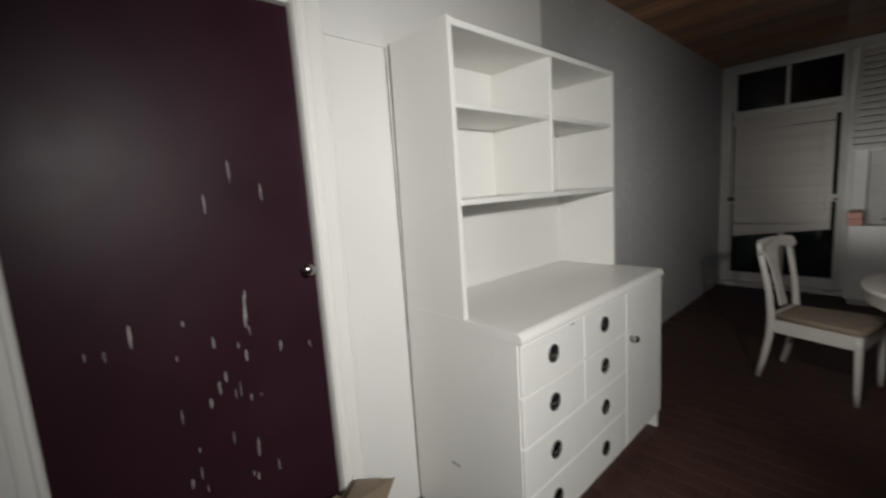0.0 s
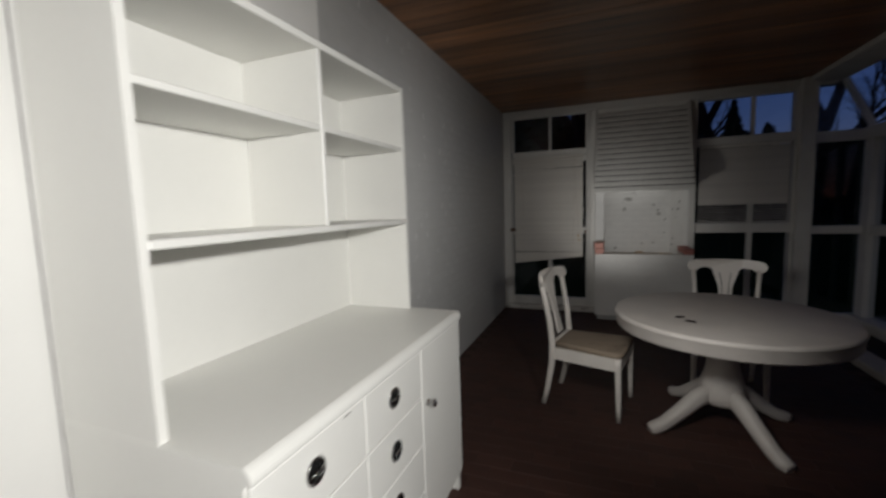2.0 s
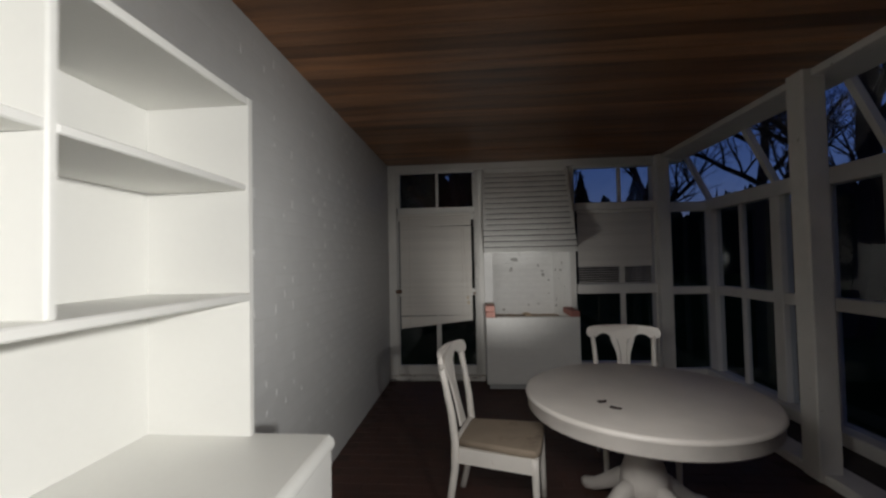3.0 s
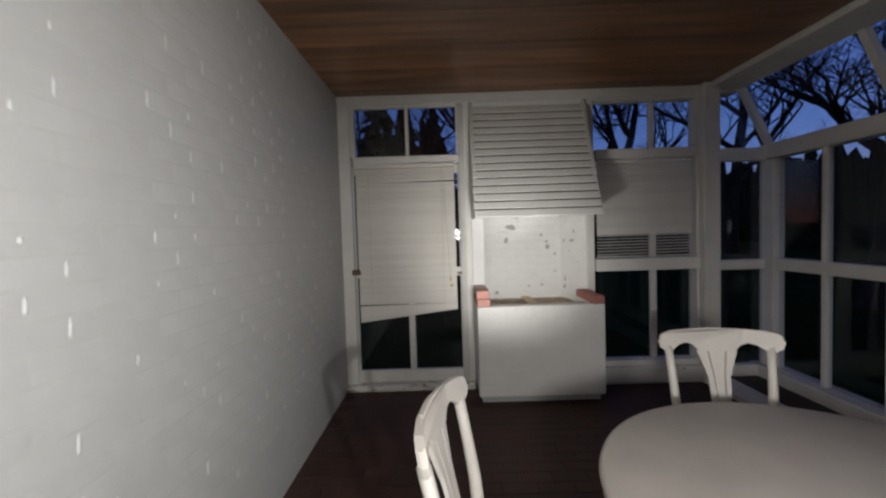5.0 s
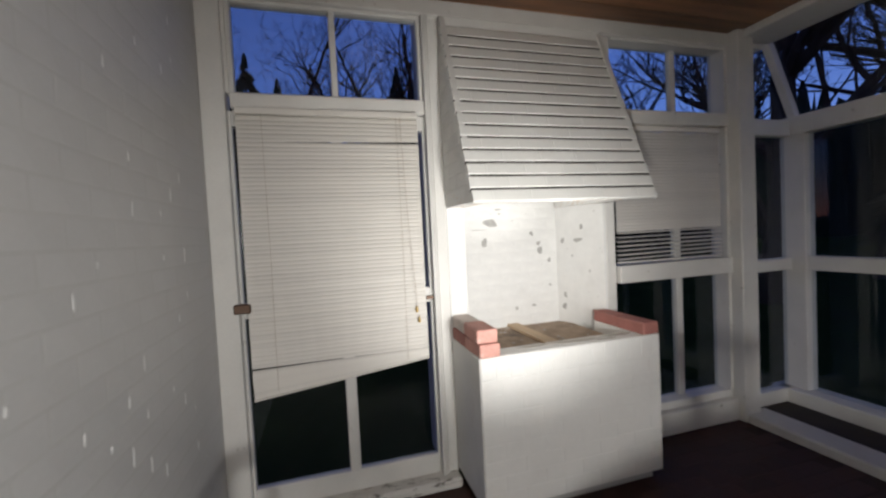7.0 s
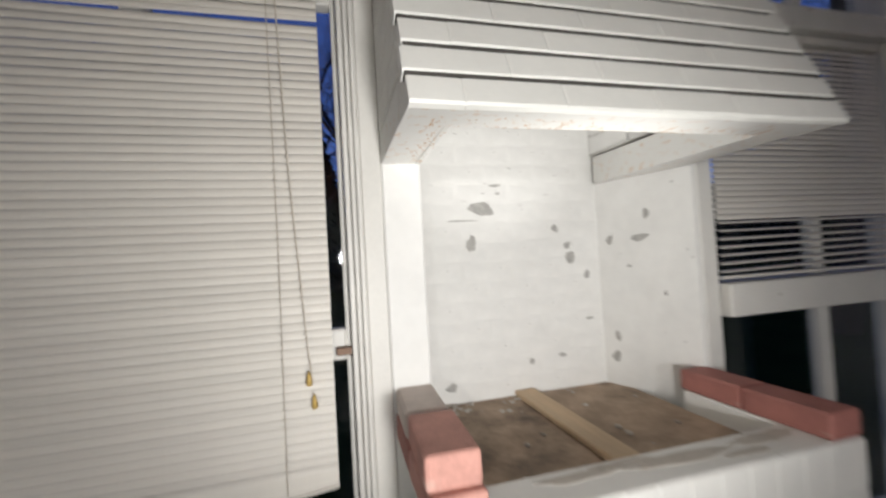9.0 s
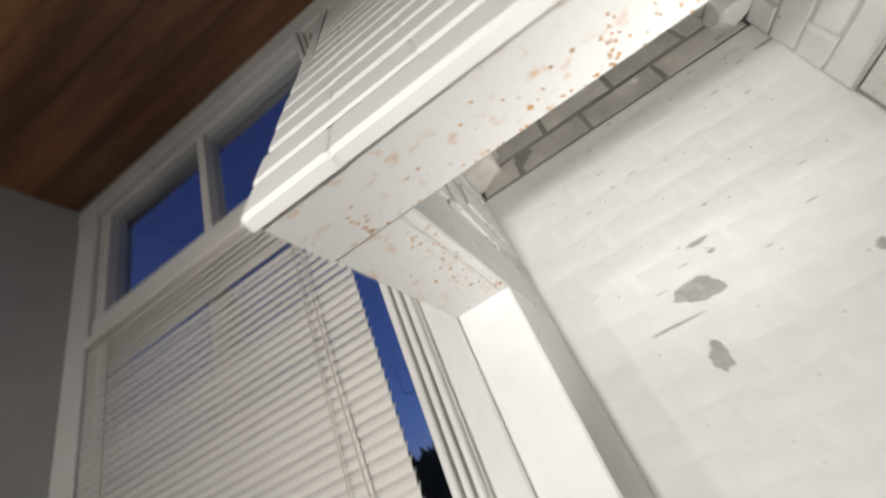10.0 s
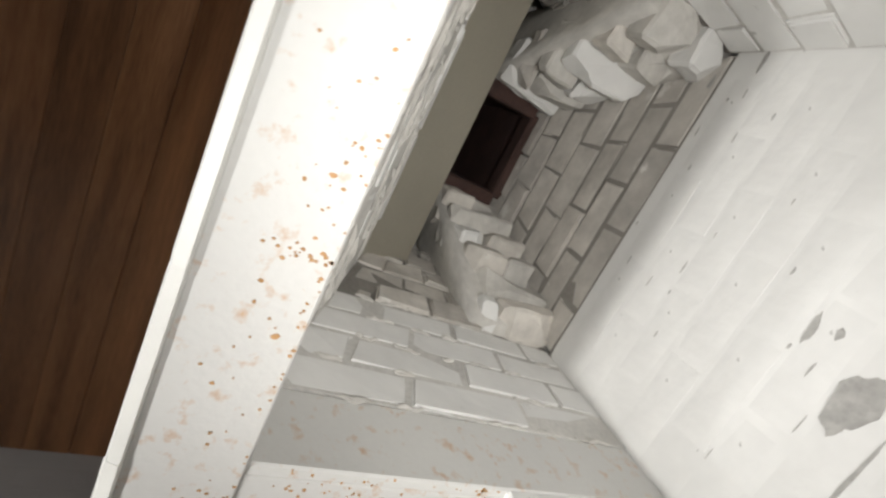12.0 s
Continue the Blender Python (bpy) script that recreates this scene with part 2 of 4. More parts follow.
def sweep(stations, n=10, bm=None, square=0.0):
    """A limb through stations of (centre, half width, half height); square from 0 (round) to 1."""
    bm = bm or bmesh.new()
    rings = []
    for i, (c, w, h) in enumerate(stations):
        c = Vector(c)
        a = Vector(stations[max(i - 1, 0)][0])
        b = Vector(stations[min(i + 1, len(stations) - 1)][0])
        d = (b - a).normalized()
        side = d.cross(Vector((0, 0, 1))) if abs(d.z) < 0.9 else Vector((0, 1, 0))
        side.normalize()
        up = side.cross(d)
        ring = []
        for k in range(n):
            t = math.tau * (k + 0.5) / n
            x, y = math.cos(t), math.sin(t)
            g = max(abs(x), abs(y))
            f = (1 - square) + square / g
            ring.append(bm.verts.new(c + side * (w * x * f) + up * (h * y * f)))
        rings.append(ring)
    for a, b in zip(rings, rings[1:]):
        for k in range(n):
            bm.faces.new((a[k], a[(k + 1) % n], b[(k + 1) % n], b[k]))
    bm.faces.new(rings[0])
    bm.faces.new(rings[-1])
    return bm


def solid(name, lo, hi, material, label="", bevel=0.0, kind="structure", category=""):
    ob = new(name, finish(box(lo, hi, bevel), name, material))
    return tagged(ob, label, category, "", kind)


# ---- the room's shell ----
H = 2.638
floor = solid("floor", (-0.2, -7.6, -0.12), (3.24, 0.0, -0.004), JOINT, "dark red brick floor of the sunroom")
wall_w = solid("wall_west", (-0.25, -3.9, -0.1), (-0.0003, 0.1, H + 0.1), MORTAR, "white painted brick wall")
solid("wall_west_panel", (-0.25, -5.37, -0.1), (0.0, -3.9, H + 0.1), PLASTER, "smooth white painted wall beside the dresser")
solid("wall_west_head", (-0.25, -6.2, 2.06), (0.0, -5.37, H + 0.1), PLASTER, "white painted wall over the maroon door")
solid("wall_west_end", (-0.25, -7.6, -0.1), (0.0, -6.2, H + 0.1), PLASTER, "white painted wall")
solid("wall_south", (-0.25, -7.8, -0.1), (4.1, -7.6, H + 0.1), PLASTER, "plain white wall closing the room")

# ceiling boards run across the room
bm = bmesh.new()
y = -7.6
k = 0
while y < 0.02:
    w = 0.135
    box((-0.02, y + 0.0006, H + 0.0012 * (k % 3 == 0)), (3.5, y + w - 0.0006, H + 0.02), 0.0012, bm)
    y += w
    k += 1
box((-0.25, -7.8, H + 0.021), (3.56, 0.12, H + 0.12), 0, bm)
tagged(new("ceiling", finish(bm, "ceiling", CEIL)), "dark stained timber board ceiling", kind="structure")


def pane(parent, lo, hi):
    ob = part("pane", box(lo, hi), GLASS, parent)
    ob.visible_shadow = False
    return ob


def glazing(name, label, bars, panes, material=TRIM, m=None):
    """A window of timber bars (lo, hi) and glass panes."""
    w = thing(name, label, kind="structure", at=m)
    for lo, hi in bars:
        part("window_frame", box(lo, hi, 0.004), material, w)
    for lo, hi in panes:
        pane(w, lo, hi)
    return w


# ---- north wall: glazed door, window, corner bay ----
tagged(solid("trim_head", (0, -0.035, 2.555), (3.52, 0.09, H), TRIM, "white head rail under the ceiling", 0.004), kind="structure")
solid("trim_west_post", (0.0, -0.03, 0.0), (0.105, 0.09, 2.555), TRIM, "white door post", 0.004)
solid("trim_door_post", (1.114, -0.004, 0.0), (1.169, 0.09, 2.555), TRIM, "white post beside the fireplace", 0.004)
solid("trim_fire_post", (2.205, -0.005, 0.1), (2.27, 0.11, 2.555), TRIM, "white post beside the fireplace", 0.004)
solid("trim_inner_bead", (0.105, -0.012, 2.105), (0.125, 0.05, 2.555), TRIM, "white bead", 0.004)
solid("trim_transom_door", (0.125, -0.03, 2.03), (1.069, 0.08, 2.105), TRIM, "white transom rail", 0.006)
for xa, xb, ya in ((1.07, 1.083, -0.045), (1.086, 1.097, -0.036), (1.1, 1.112, -0.028)):
    solid("trim_door_bead", (xa, ya, 0.06), (xb, 0.03, 2.555), TRIM, "white bead", 0.003)
solid("trim_door_rebate", (1.083, -0.01, 0.06), (1.1135, 0.03, 2.555), TRIM, "white rebate between the beads")
glazing("window_transom", "two-pane transom light over the glazed door",
        [((0.125, -0.01, 2.105), (0.145, 0.05, 2.555)), ((1.05, -0.01, 2.105), (1.069, 0.05, 2.555)), ((0.145, -0.01, 2.535), (1.05, 0.05, 2.555)), ((0.597, -0.012, 2.105), (0.627, 0.05, 2.535))],
        [((0.145, 0.02, 2.105), (0.597, 0.025, 2.535)), ((0.627, 0.02, 2.105), (1.05, 0.025, 2.535))])

door = thing("door_1", "white glazed timber door with flaking paint", kind="structure")
for lo, hi in (((0.106, 0.0, 0.06), (0.122, 0.045, 2.028)), ((1.056, 0.0, 0.06), (1.069, 0.045, 2.028)), ((0.122, 0.0, 1.95), (1.056, 0.045, 2.028)),
               ((0.122, 0.0, 0.06), (1.056, 0.045, 0.17)), ((0.122, 0.0, 1.02), (1.056, 0.045, 1.1)), ((0.578, -0.004, 0.17), (0.634, 0.045, 1.02)), ((0.578, -0.004, 1.1), (0.634, 0.045, 1.93))):
    part("door_frame", box(lo, hi, 0.005), TRIM, door)
for x0, x1 in ((0.122, 0.578), (0.634, 1.056)):
    for z0, z1 in ((0.17, 1.02), (1.1, 1.93)):
        pane(door, (x0, 0.02, z0), (x1, 0.025, z1))
part("latch", box((0.085, -0.055, 1.055), (0.16, 0.0, 1.1), 0.006), STEEL, door, "rusty brown rim latch")
part("keeper", box((1.03, -0.02, 1.035), (1.075, 0.0, 1.055), 0.002), STEEL, door, "rusty strike plate")
solid("trim_door_sill", (0.0, -0.09, 0.0), (1.165, 0.09, 0.06), WORN, "worn white door sill with flaking paint", 0.012)
solid("trim_window_base", (2.205, -0.06, 0.0), (3.24, 0.09, 0.15), TRIM, "white base board under the window", 0.008)

glazing("window_north", "tall white timber window with six panes",
        [((2.28, -0.03, 2.02), (3.2, 0.11, 2.105)), ((2.28, -0.035, 1.02), (3.2, 0.11, 1.13)), ((2.28, -0.01, 0.15), (3.2, 0.11, 0.2)),
         ((2.8, 0.055, 0.2), (2.855, 0.1, 1.02)), ((2.8, 0.06, 1.13), (2.855, 0.1, 2.02)), ((2.8, 0.055, 2.105), (2.84, 0.1, 2.535)),
         ((2.28, -0.01, 2.535), (3.2, 0.11, 2.556)), ((3.178, -0.02, 0.2), (3.2, 0.11, 1.02)), ((3.178, -0.02, 1.13), (3.2, 0.11, 2.02)), ((3.178, -0.02, 2.105), (3.2, 0.11, 2.535))],
        [((a, 0.08, z0), (b, 0.085, z1)) for a, b in ((2.24, 2.8), (2.855, 3.2)) for z0, z1 in ((0.2, 1.02), (1.13, 2.02), (2.105, 2.535))])

# corner bay: posts, kerb, outer glass wall with a canted upper row
for i, yy in enumerate((-0.03, -2.16, -4.27, -6.38)):
    solid("trim_bay_post_%d" % (i + 1), (3.195, yy - 0.075, 0.0), (3.335, yy + (0.11 if i == 0 else 0.07), H), TRIM, "square white bay post", 0.006)
solid("trim_bay_header", (3.25, -7.6, H - 0.05), (3.56, -0.036, H - 0.001), TRIM, "white header over the bay", 0.004)
solid("trim_bay_kerb", (3.22, -7.6, -0.1), (3.42, -0.06, 0.055), TRIM, "low white kerb along the bay", 0.01)
solid("planting_bed", (3.42, -7.6, -0.1), (3.78, 0.03, 0.03), SOIL, "dark soil bed inside the bay")
solid("trim_bay_sill", (3.72, -7.6, -0.1), (3.92, 0.1, 0.13), TRIM, "white outer sill of the bay", 0.008)
bars, panes = [], []
bars += [((3.8, -7.6, 1.0), (3.88, 0.06, 1.1)), ((3.78, -7.6, 1.97), (3.9, 0.06, 2.1))]
posts = [0.0 - 1.055 * i for i in range(8)]
for yy in posts:
    w = 0.06 if yy < -0.1 else 0.08
    bars.append(((3.785, yy - w - 0.03, 0.13), (3.885, yy + w - 0.03, 1.97)))
for a, b in zip(posts, posts[1:]):
    mid = (a + b) / 2 - 0.03
    for z0, z1 in ((0.13, 1.0), (1.1, 1.97)):
        bars.append(((3.81, mid - 0.022, z0), (3.865, mid + 0.022, z1)))
        panes += [((3.835, b + 0.03, z0), (3.84, mid - 0.022, z1)), ((3.835, mid + 0.022, z0), (3.84, a - 0.09, z1))]
glazing("window_bay", "long white glazed bay wall with narrow panes", bars, panes)
bay_n = glazing("window_bay_end", "narrow glazed end of the bay", [((3.335, -0.02, 1.0), (3.785, 0.06, 1.085)), ((3.335, -0.02, 1.97), (3.785, 0.06, 2.08)), ((3.335, -0.02, 0.03), (3.785, 0.06, 0.13))],
                [((3.335, 0.02, z0), (3.785, 0.025, z1)) for z0, z1 in ((0.13, 1.0), (1.085, 1.97), (2.08, 2.6))])
cant = glazing("window_bay_cant", "canted glass over the bay", [], [])
for yy in posts:
    part("rafter", sweep([((3.56, yy - 0.03, H - 0.03), 0.035, 0.035), ((3.83, yy - 0.03, 2.06), 0.035, 0.035)], 4, None, 0.0), TRIM, cant)
bm = bmesh.new()
vs = [bm.verts.new(p) for p in ((3.57, -7.6, H - 0.03), (3.57, 0.03, H - 0.03), (3.85, 0.03, 2.1), (3.85, -7.6, 2.1))]
bm.faces.new(vs)
gl = part("pane", bm, GLASS, cant)
gl.visible_shadow = False

# ---- fireplace ----
fire = thing("fireplace", "whitewashed brick fireplace with a stepped brick hood against the window wall", "fireplace")
X0, X1 = 1.17, 2.2
hearth = part("hearth_base", box((X0 + 0.03, -0.36, 0.0), (X1 - 0.03, 0.0, 0.07)), MORTAR, fire)
part("hearth_wall", box((X0, -0.41, 0.06), (X1, -0.29, 0.8), 0.006), HEARTH, fire, "smooth whitewashed hearth wall")
part("hearth_wall", box((X0 + 0.002, -0.29, 0.06), (X0 + 0.105, 0.0, 0.8), 0.004), HEARTH, fire)
part("hearth_wall", box((X1 - 0.105, -0.29, 0.06), (X1 - 0.002, 0.0, 0.8), 0.004), HEARTH, fire)
part("firebox_floor", box((X0 + 0.1, -0.3, 0.5), (X1 - 0.1, 0.36, 0.74)), ASH, fire, "dusty brown firebox floor with soot stains")
part("batten", box((1.66, -0.29, 0.741), (1.74, 0.335, 0.762), 0.004), PLANK, fire, "pale pine batten")
# firebox walls and jambs
part("jamb", box((X0, 0.0, 0.06), (1.275, 0.5, 2.555), 0.004), RECESS, fire)
bm = prism([(2.06, 0.34), (2.19, 0.0), (2.204, 0.0), (2.204, 0.5), (2.06, 0.5)], 2.49)
bmesh.ops.translate(bm, verts=bm.verts, vec=(0, 0, 0.06))
part("jamb", bm, RECESS, fire)
bm = box((1.275, 0.34, 0.06), (2.06, 0.5, 1.925), 0.0)
part("fireback", bm, RECESS, fire, "whitewashed firebox back with bare patches")

bm = bmesh.new()
w2, h2 = 0.1, 0.0322
ring = lambda a, c, y_: [bm.verts.new((sx * a, y_, sz * c)) for sx, sz in ((-1, -1), (1, -1), (1, 1), (-1, 1))]
r0, r1, r2 = ring(w2, h2, 0.02), ring(w2, h2, 0.0), ring(w2 - 0.014, h2 - 0.012, -0.0006)
bm.faces.new(r2)
for ra, rb in ((r0, r1), (r1, r2)):
    for k in range(4):
        bm.faces.new((ra[k], ra[(k + 1) % 4], rb[(k + 1) % 4], rb[k]))
fbm = finish(bm, "brick", RECESS)
rnd = random.Random(31)
z, row = 0.775, 0
while z < 1.93:
    x = 1.275 + 0.102 + 0.103 * (row % 2)
    while x < 2.06:
        share("brick", fbm, fire, pose(x, 0.34 + rnd.uniform(-0.0008, 0.0005), z, rnd.uniform(-0.5, 0.5), rnd.uniform(-0.3, 0.3), rnd.uniform(-0.4, 0.4)))
        x += 0.206
    z += 0.0725
    row += 1

# patches where the wash has come away
def blotch(cx, cz, w, h, seed, plane="y", at=0.3385, n=14, parent=fire, material=CHIP, name="bare_patch"):
    rnd = random.Random(seed)
    pts = []
    if n > 10:
        n = 24
    skew = rnd.uniform(-0.5, 0.5)
    for i in range(n):
        a = math.tau * i / n
        r = (0.74 + 0.28 * rnd.random()) * (1 + 0.14 * math.cos(2 * a + skew * 6) + 0.12 * math.cos(3 * a + skew * 9))
        pts.append((math.cos(a) * w / 2 * r, math.sin(a) * h / 2 * r))
    bm = prism(pts, 0.0015)
    m = Matrix.Translation((cx, at, cz)) @ pose(0, 0, 0, 90, 0, 0) if plane == "y" else Matrix.Translation((at, cx, cz)) @ pose(0, 0, 0, 90, 0, 90)
    if plane == "jamb":
        m = Matrix.Translation((2.19 - 0.13 * cx / 0.34 - 0.001, cx, cz)) @ pose(0, 0, 0, 90, 0, -69.1)
    bm.transform(m)
    return part(name, bm, material, parent)


for i, (cx, cz, w, h) in enumerate(((1.571, 1.443, 0.11, 0.05), (1.524, 1.314, 0.045, 0.06), (1.931, 1.243, 0.05, 0.05), (1.92, 1.292, 0.03, 0.03), (2.0, 1.173, 0.025, 0.035),
                                    (1.49, 1.40, 0.12, 0.006), (1.87, 1.36, 0.03, 0.03), (1.63, 1.53, 0.05, 0.012), (1.64, 1.5, 0.02, 0.01), (1.74, 0.86, 0.02, 0.03), (1.87, 0.87, 0.03, 0.02),
                                    (2.0, 1.0, 0.03, 0.012), (1.985, 1.945, 0.03, 0.012), (2.03, 1.86, 0.05, 0.008), (1.42, 0.8, 0.05, 0.03))):
    blotch(cx, cz, w, h, i)
rnd = random.Random(91)
for i in range(22):
    blotch(rnd.uniform(1.33, 2.0), rnd.uniform(1.45, 1.93), rnd.uniform(0.006, 0.03), rnd.uniform(0.0012, 0.0035), 120 + i, "y", 0.3385, 8, fire, PLASTERC)

for i, (cy, cz, w, h) in enumerate(((0.177, 1.303, 0.09, 0.04), (0.15, 1.39, 0.03, 0.06), (0.29, 1.3, 0.04, 0.05), (0.22, 1.2, 0.02, 0.02), (0.28, 0.93, 0.03, 0.06), (0.29, 0.85, 0.05, 0.06), (0.1, 1.1, 0.015, 0.03))):
    blotch(cy, cz, w * 0.75, h * 0.75, 80 + i, "jamb")

# red bricks lying on the hearth walls
bk = finish(box((-0.105, -0.05, 0.0), (0.105, 0.05, 0.064), 0.006), "brick", REDB)
bkk = finish(box((-0.105, -0.052, 0.0), (0.105, 0.052, 0.065), 0.009, None, 2), "brick", PINKB)
bkp = finish(box((-0.1, -0.05, 0.0), (0.1, 0.05, 0.064), 0.008), "brick", PALEB)
for (x, yv, z, r, me) in ((1.222, -0.315, 0.8, 91, bkk), (1.222, -0.1, 0.8, 89, bk), (1.222, -0.3, 0.866, 88, bkk), (1.224, -0.085, 0.866, 88, bkp),
                          (2.15, -0.3, 0.8, 91, bk), (2.152, -0.087, 0.8, 89.5, bk)):
    b = share("loose_brick", me, None, pose(x, yv, z, 0, 0, r))
    tagged(b, "loose red brick lying on the hearth wall" if me is bk else "limed pink brick stacked on the hearth wall" if me is bkk else "lime-stained pale brick lying on the hearth wall", "brick", "bricks on the hearth")

rnd = random.Random(44)
bm = bmesh.new()
for i in range(55):
    x, yv = rnd.choice(((rnd.gauss(1.4, 0.06), rnd.gauss(0.29, 0.03)), (rnd.uniform(1.3, 2.04), rnd.uniform(0.27, 0.33)), (rnd.uniform(1.3, 2.05), rnd.uniform(-0.27, 0.3))))
    r = rnd.uniform(0.003, 0.011)
    bmesh.ops.create_icosphere(bm, subdivisions=1, radius=r, matrix=Matrix.Translation((min(max(x, 1.29), 2.04), min(yv, 0.33), 0.7405 + r * 0.35)) @ Matrix.Diagonal((1, rnd.uniform(0.6, 1.6), 0.6, 1)))
tagged(new("plaster_crumbs", finish(bm, "plaster_crumbs", DUST)), "fallen plaster crumbs on the firebox floor", "debris", kind="stuff")
for i, (cx, cy, w, h) in enumerate(((1.75, -0.34, 0.3, 0.05), (2.0, -0.33, 0.22, 0.06), (1.5, -0.33, 0.2, 0.04), (1.9, -0.37, 0.15, 0.03), (1.62, -0.315, 0.18, 0.03))):
    rn = random.Random(i)
    bm = prism([(cx + math.cos(math.tau * k / 18) * w / 2 * rn.uniform(0.6, 1.1), cy + math.sin(math.tau * k / 18) * h / 2 * rn.uniform(0.6, 1.0)) for k in range(18)], 0.0012)
    bmesh.ops.translate(bm, verts=bm.verts, vec=(0, 0, 0.8))
    part("dust", bm, DUST, fire, "grey-brown dust on the hearth wall")

# hood: clapboard front on a slope, solid cheeks, steel-trimmed mouth
ZB, ZT, YB, YT = 1.547, 2.53, -0.424, -0.03
NB = 15
slope = math.atan2(YT - YB, ZT - ZB)
L = math.hypot(YT - YB, ZT - ZB)
pitch = L / NB
for i in range(NB):
    rnd = random.Random(i)
    xl, xr = X0 - 0.003 + rnd.uniform(-0.003, 0.003), X1 - 0.012 + rnd.uniform(-0.004, 0.004)
    z0 = ZB - 0.028 + pitch * i * math.cos(slope)
    put = Matrix.Translation((0, YB + pitch * i * math.sin(slope), z0)) @ Matrix.Rotation(-slope, 4, "X")
    cuts = [xl] + [xl + 0.1 * (1 + i % 2) + 0.2 * k + rnd.uniform(-0.006, 0.006) for k in range(5)] + [xr]
    cuts = [c for c in cuts if c <= xr]
    if cuts[-1] - cuts[-2] < 0.03:
        del cuts[-2]
    for xa, xb in zip(cuts, cuts[1:]):
        d, lift = rnd.uniform(-0.0005, 0.0005), rnd.uniform(-0.0008, 0.0008)
        inner = 0.012 if i else 0.0
        prof = [(inner, lift), (-0.012 + d, lift), (-0.0165 + d, 0.005 + lift), (-0.0165 + d, pitch - 0.014), (-0.012 + d, pitch - 0.0095), (inner, pitch - 0.0095)]
        bm = bmesh.new()
        loops = []
        for xx, q in ((xa + 0.0002, 0.001), (xa + 0.005, 0.0), (xb - 0.005, 0.0), (xb - 0.0002, 0.001)):
            w_ = rnd.uniform(-0.0012, 0.0012)
            loops.append([bm.verts.new((xx, a + (q if a < 0 else 0), b + w_)) for a, b in prof])
        for a, b in zip(loops, loops[1:]):
            for k in range(6):
                bm.faces.new((a[k], a[(k + 1) % 6], b[(k + 1) % 6], b[k]))
        bm.faces.new(loops[0]), bm.faces.new(loops[-1])
        bm.transform(put)
        part("hood_brick", bm, CLAP, fire)
    # thin dark strip set in the joint below each upper course
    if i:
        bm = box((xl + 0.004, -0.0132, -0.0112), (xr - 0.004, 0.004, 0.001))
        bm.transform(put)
        part("joint", bm, DARKLINE, fire, "dark strip in the joint between hood courses")
# bricks showing through the wash on the hood's side and the hearth wall
cheek_rows = 13
for i in range(cheek_rows):
    za = 1.61 + 0.068 * i
    yfr = YB + (za + 0.06 - 1.545) * math.tan(slope) + 0.02
    y_ = -0.006
    first = 0.1 if i % 2 else 0.2
    while y_ - 0.03 > yfr:
        yb_ = max(y_ - first, yfr)
        first = 0.2
        bm = box((X0 - 0.0025, yb_ + 0.004, za + 0.003), (X0 + 0.01, y_ - 0.004, za + 0.065), 0.003)
        part("brick", bm, HEARTHB, fire)
        y_ = yb_
x_ = X0 + 0.004
while x_ < X1 - 0.05:
    part("brick", box((x_ + 0.003, -0.4122, 0.692), (min(x_ + 0.072, X1 - 0.004), -0.4, 0.798), 0.003), HEARTH, fire)
    x_ += 0.075
for i in range(8):
    x_ = X0 + 0.004 - (0.105 if i % 2 else 0.0)
    while x_ < X1 - 0.02:
        xa, xb = max(x_ + 0.003, X0 + 0.004), min(x_ + 0.207, X1 - 0.004)
        if xb - xa > 0.03:
            part("brick", box((xa, -0.4114, 0.075 + 0.077 * i), (xb, -0.4, 0.075 + 0.077 * i + 0.071), 0.0025), HEARTH, fire)
        x_ += 0.21
for xa, xb in ((X0 + 0.002, X0 + 0.03), (X1 - 0.045, X1 - 0.017)):
    bm = prism([(YB, 1.545), (0.0, 1.545), (0.0, 2.555), (YT - 0.005, 2.555)], xb - xa)
    bm.transform(Matrix.Translation((xa, 0, 0)) @ Matrix(((0, 0, 1, 0), (1, 0, 0, 0), (0, 1, 0, 0), (0, 0, 0, 1))))
    part("hood_cheek", bm, HEARTHB, fire, "whitewashed hood side")
part("hood_top_board", box((X0 + 0.02, -0.04, 2.5), (X1 - 0.02, 0.0, 2.556), 0.004), CLAP, fire)
part("front_trim", box((X0, -0.4225, 1.524), (X1 - 0.012, -0.322, 1.56), 0.002), RUSTED, fire, "white steel edge spotted with rust")
part("side_trim", box((X0, -0.3215, 1.5272), (1.26, 0.0, 1.6), 0.002), RUSTED, fire, "white steel edge spotted with rust")
part("side_trim", box((1.2602, -0.3215, 1.527), (1.277, 0.338, 1.643), 0.003), RUSTED, fire, "white steel lintel end spotted with rust")
bm = prism([(2.08, -0.322), (2.186, -0.322), (2.186, 0.0), (2.19, 0.0), (2.06, 0.338), (2.035, 0.3)], 0.1)
bmesh.ops.translate(bm, verts=bm.verts, vec=(0, 0, 1.529))
part("side_trim", bm, RUSTED, fire, "white steel edge spotted with rust")


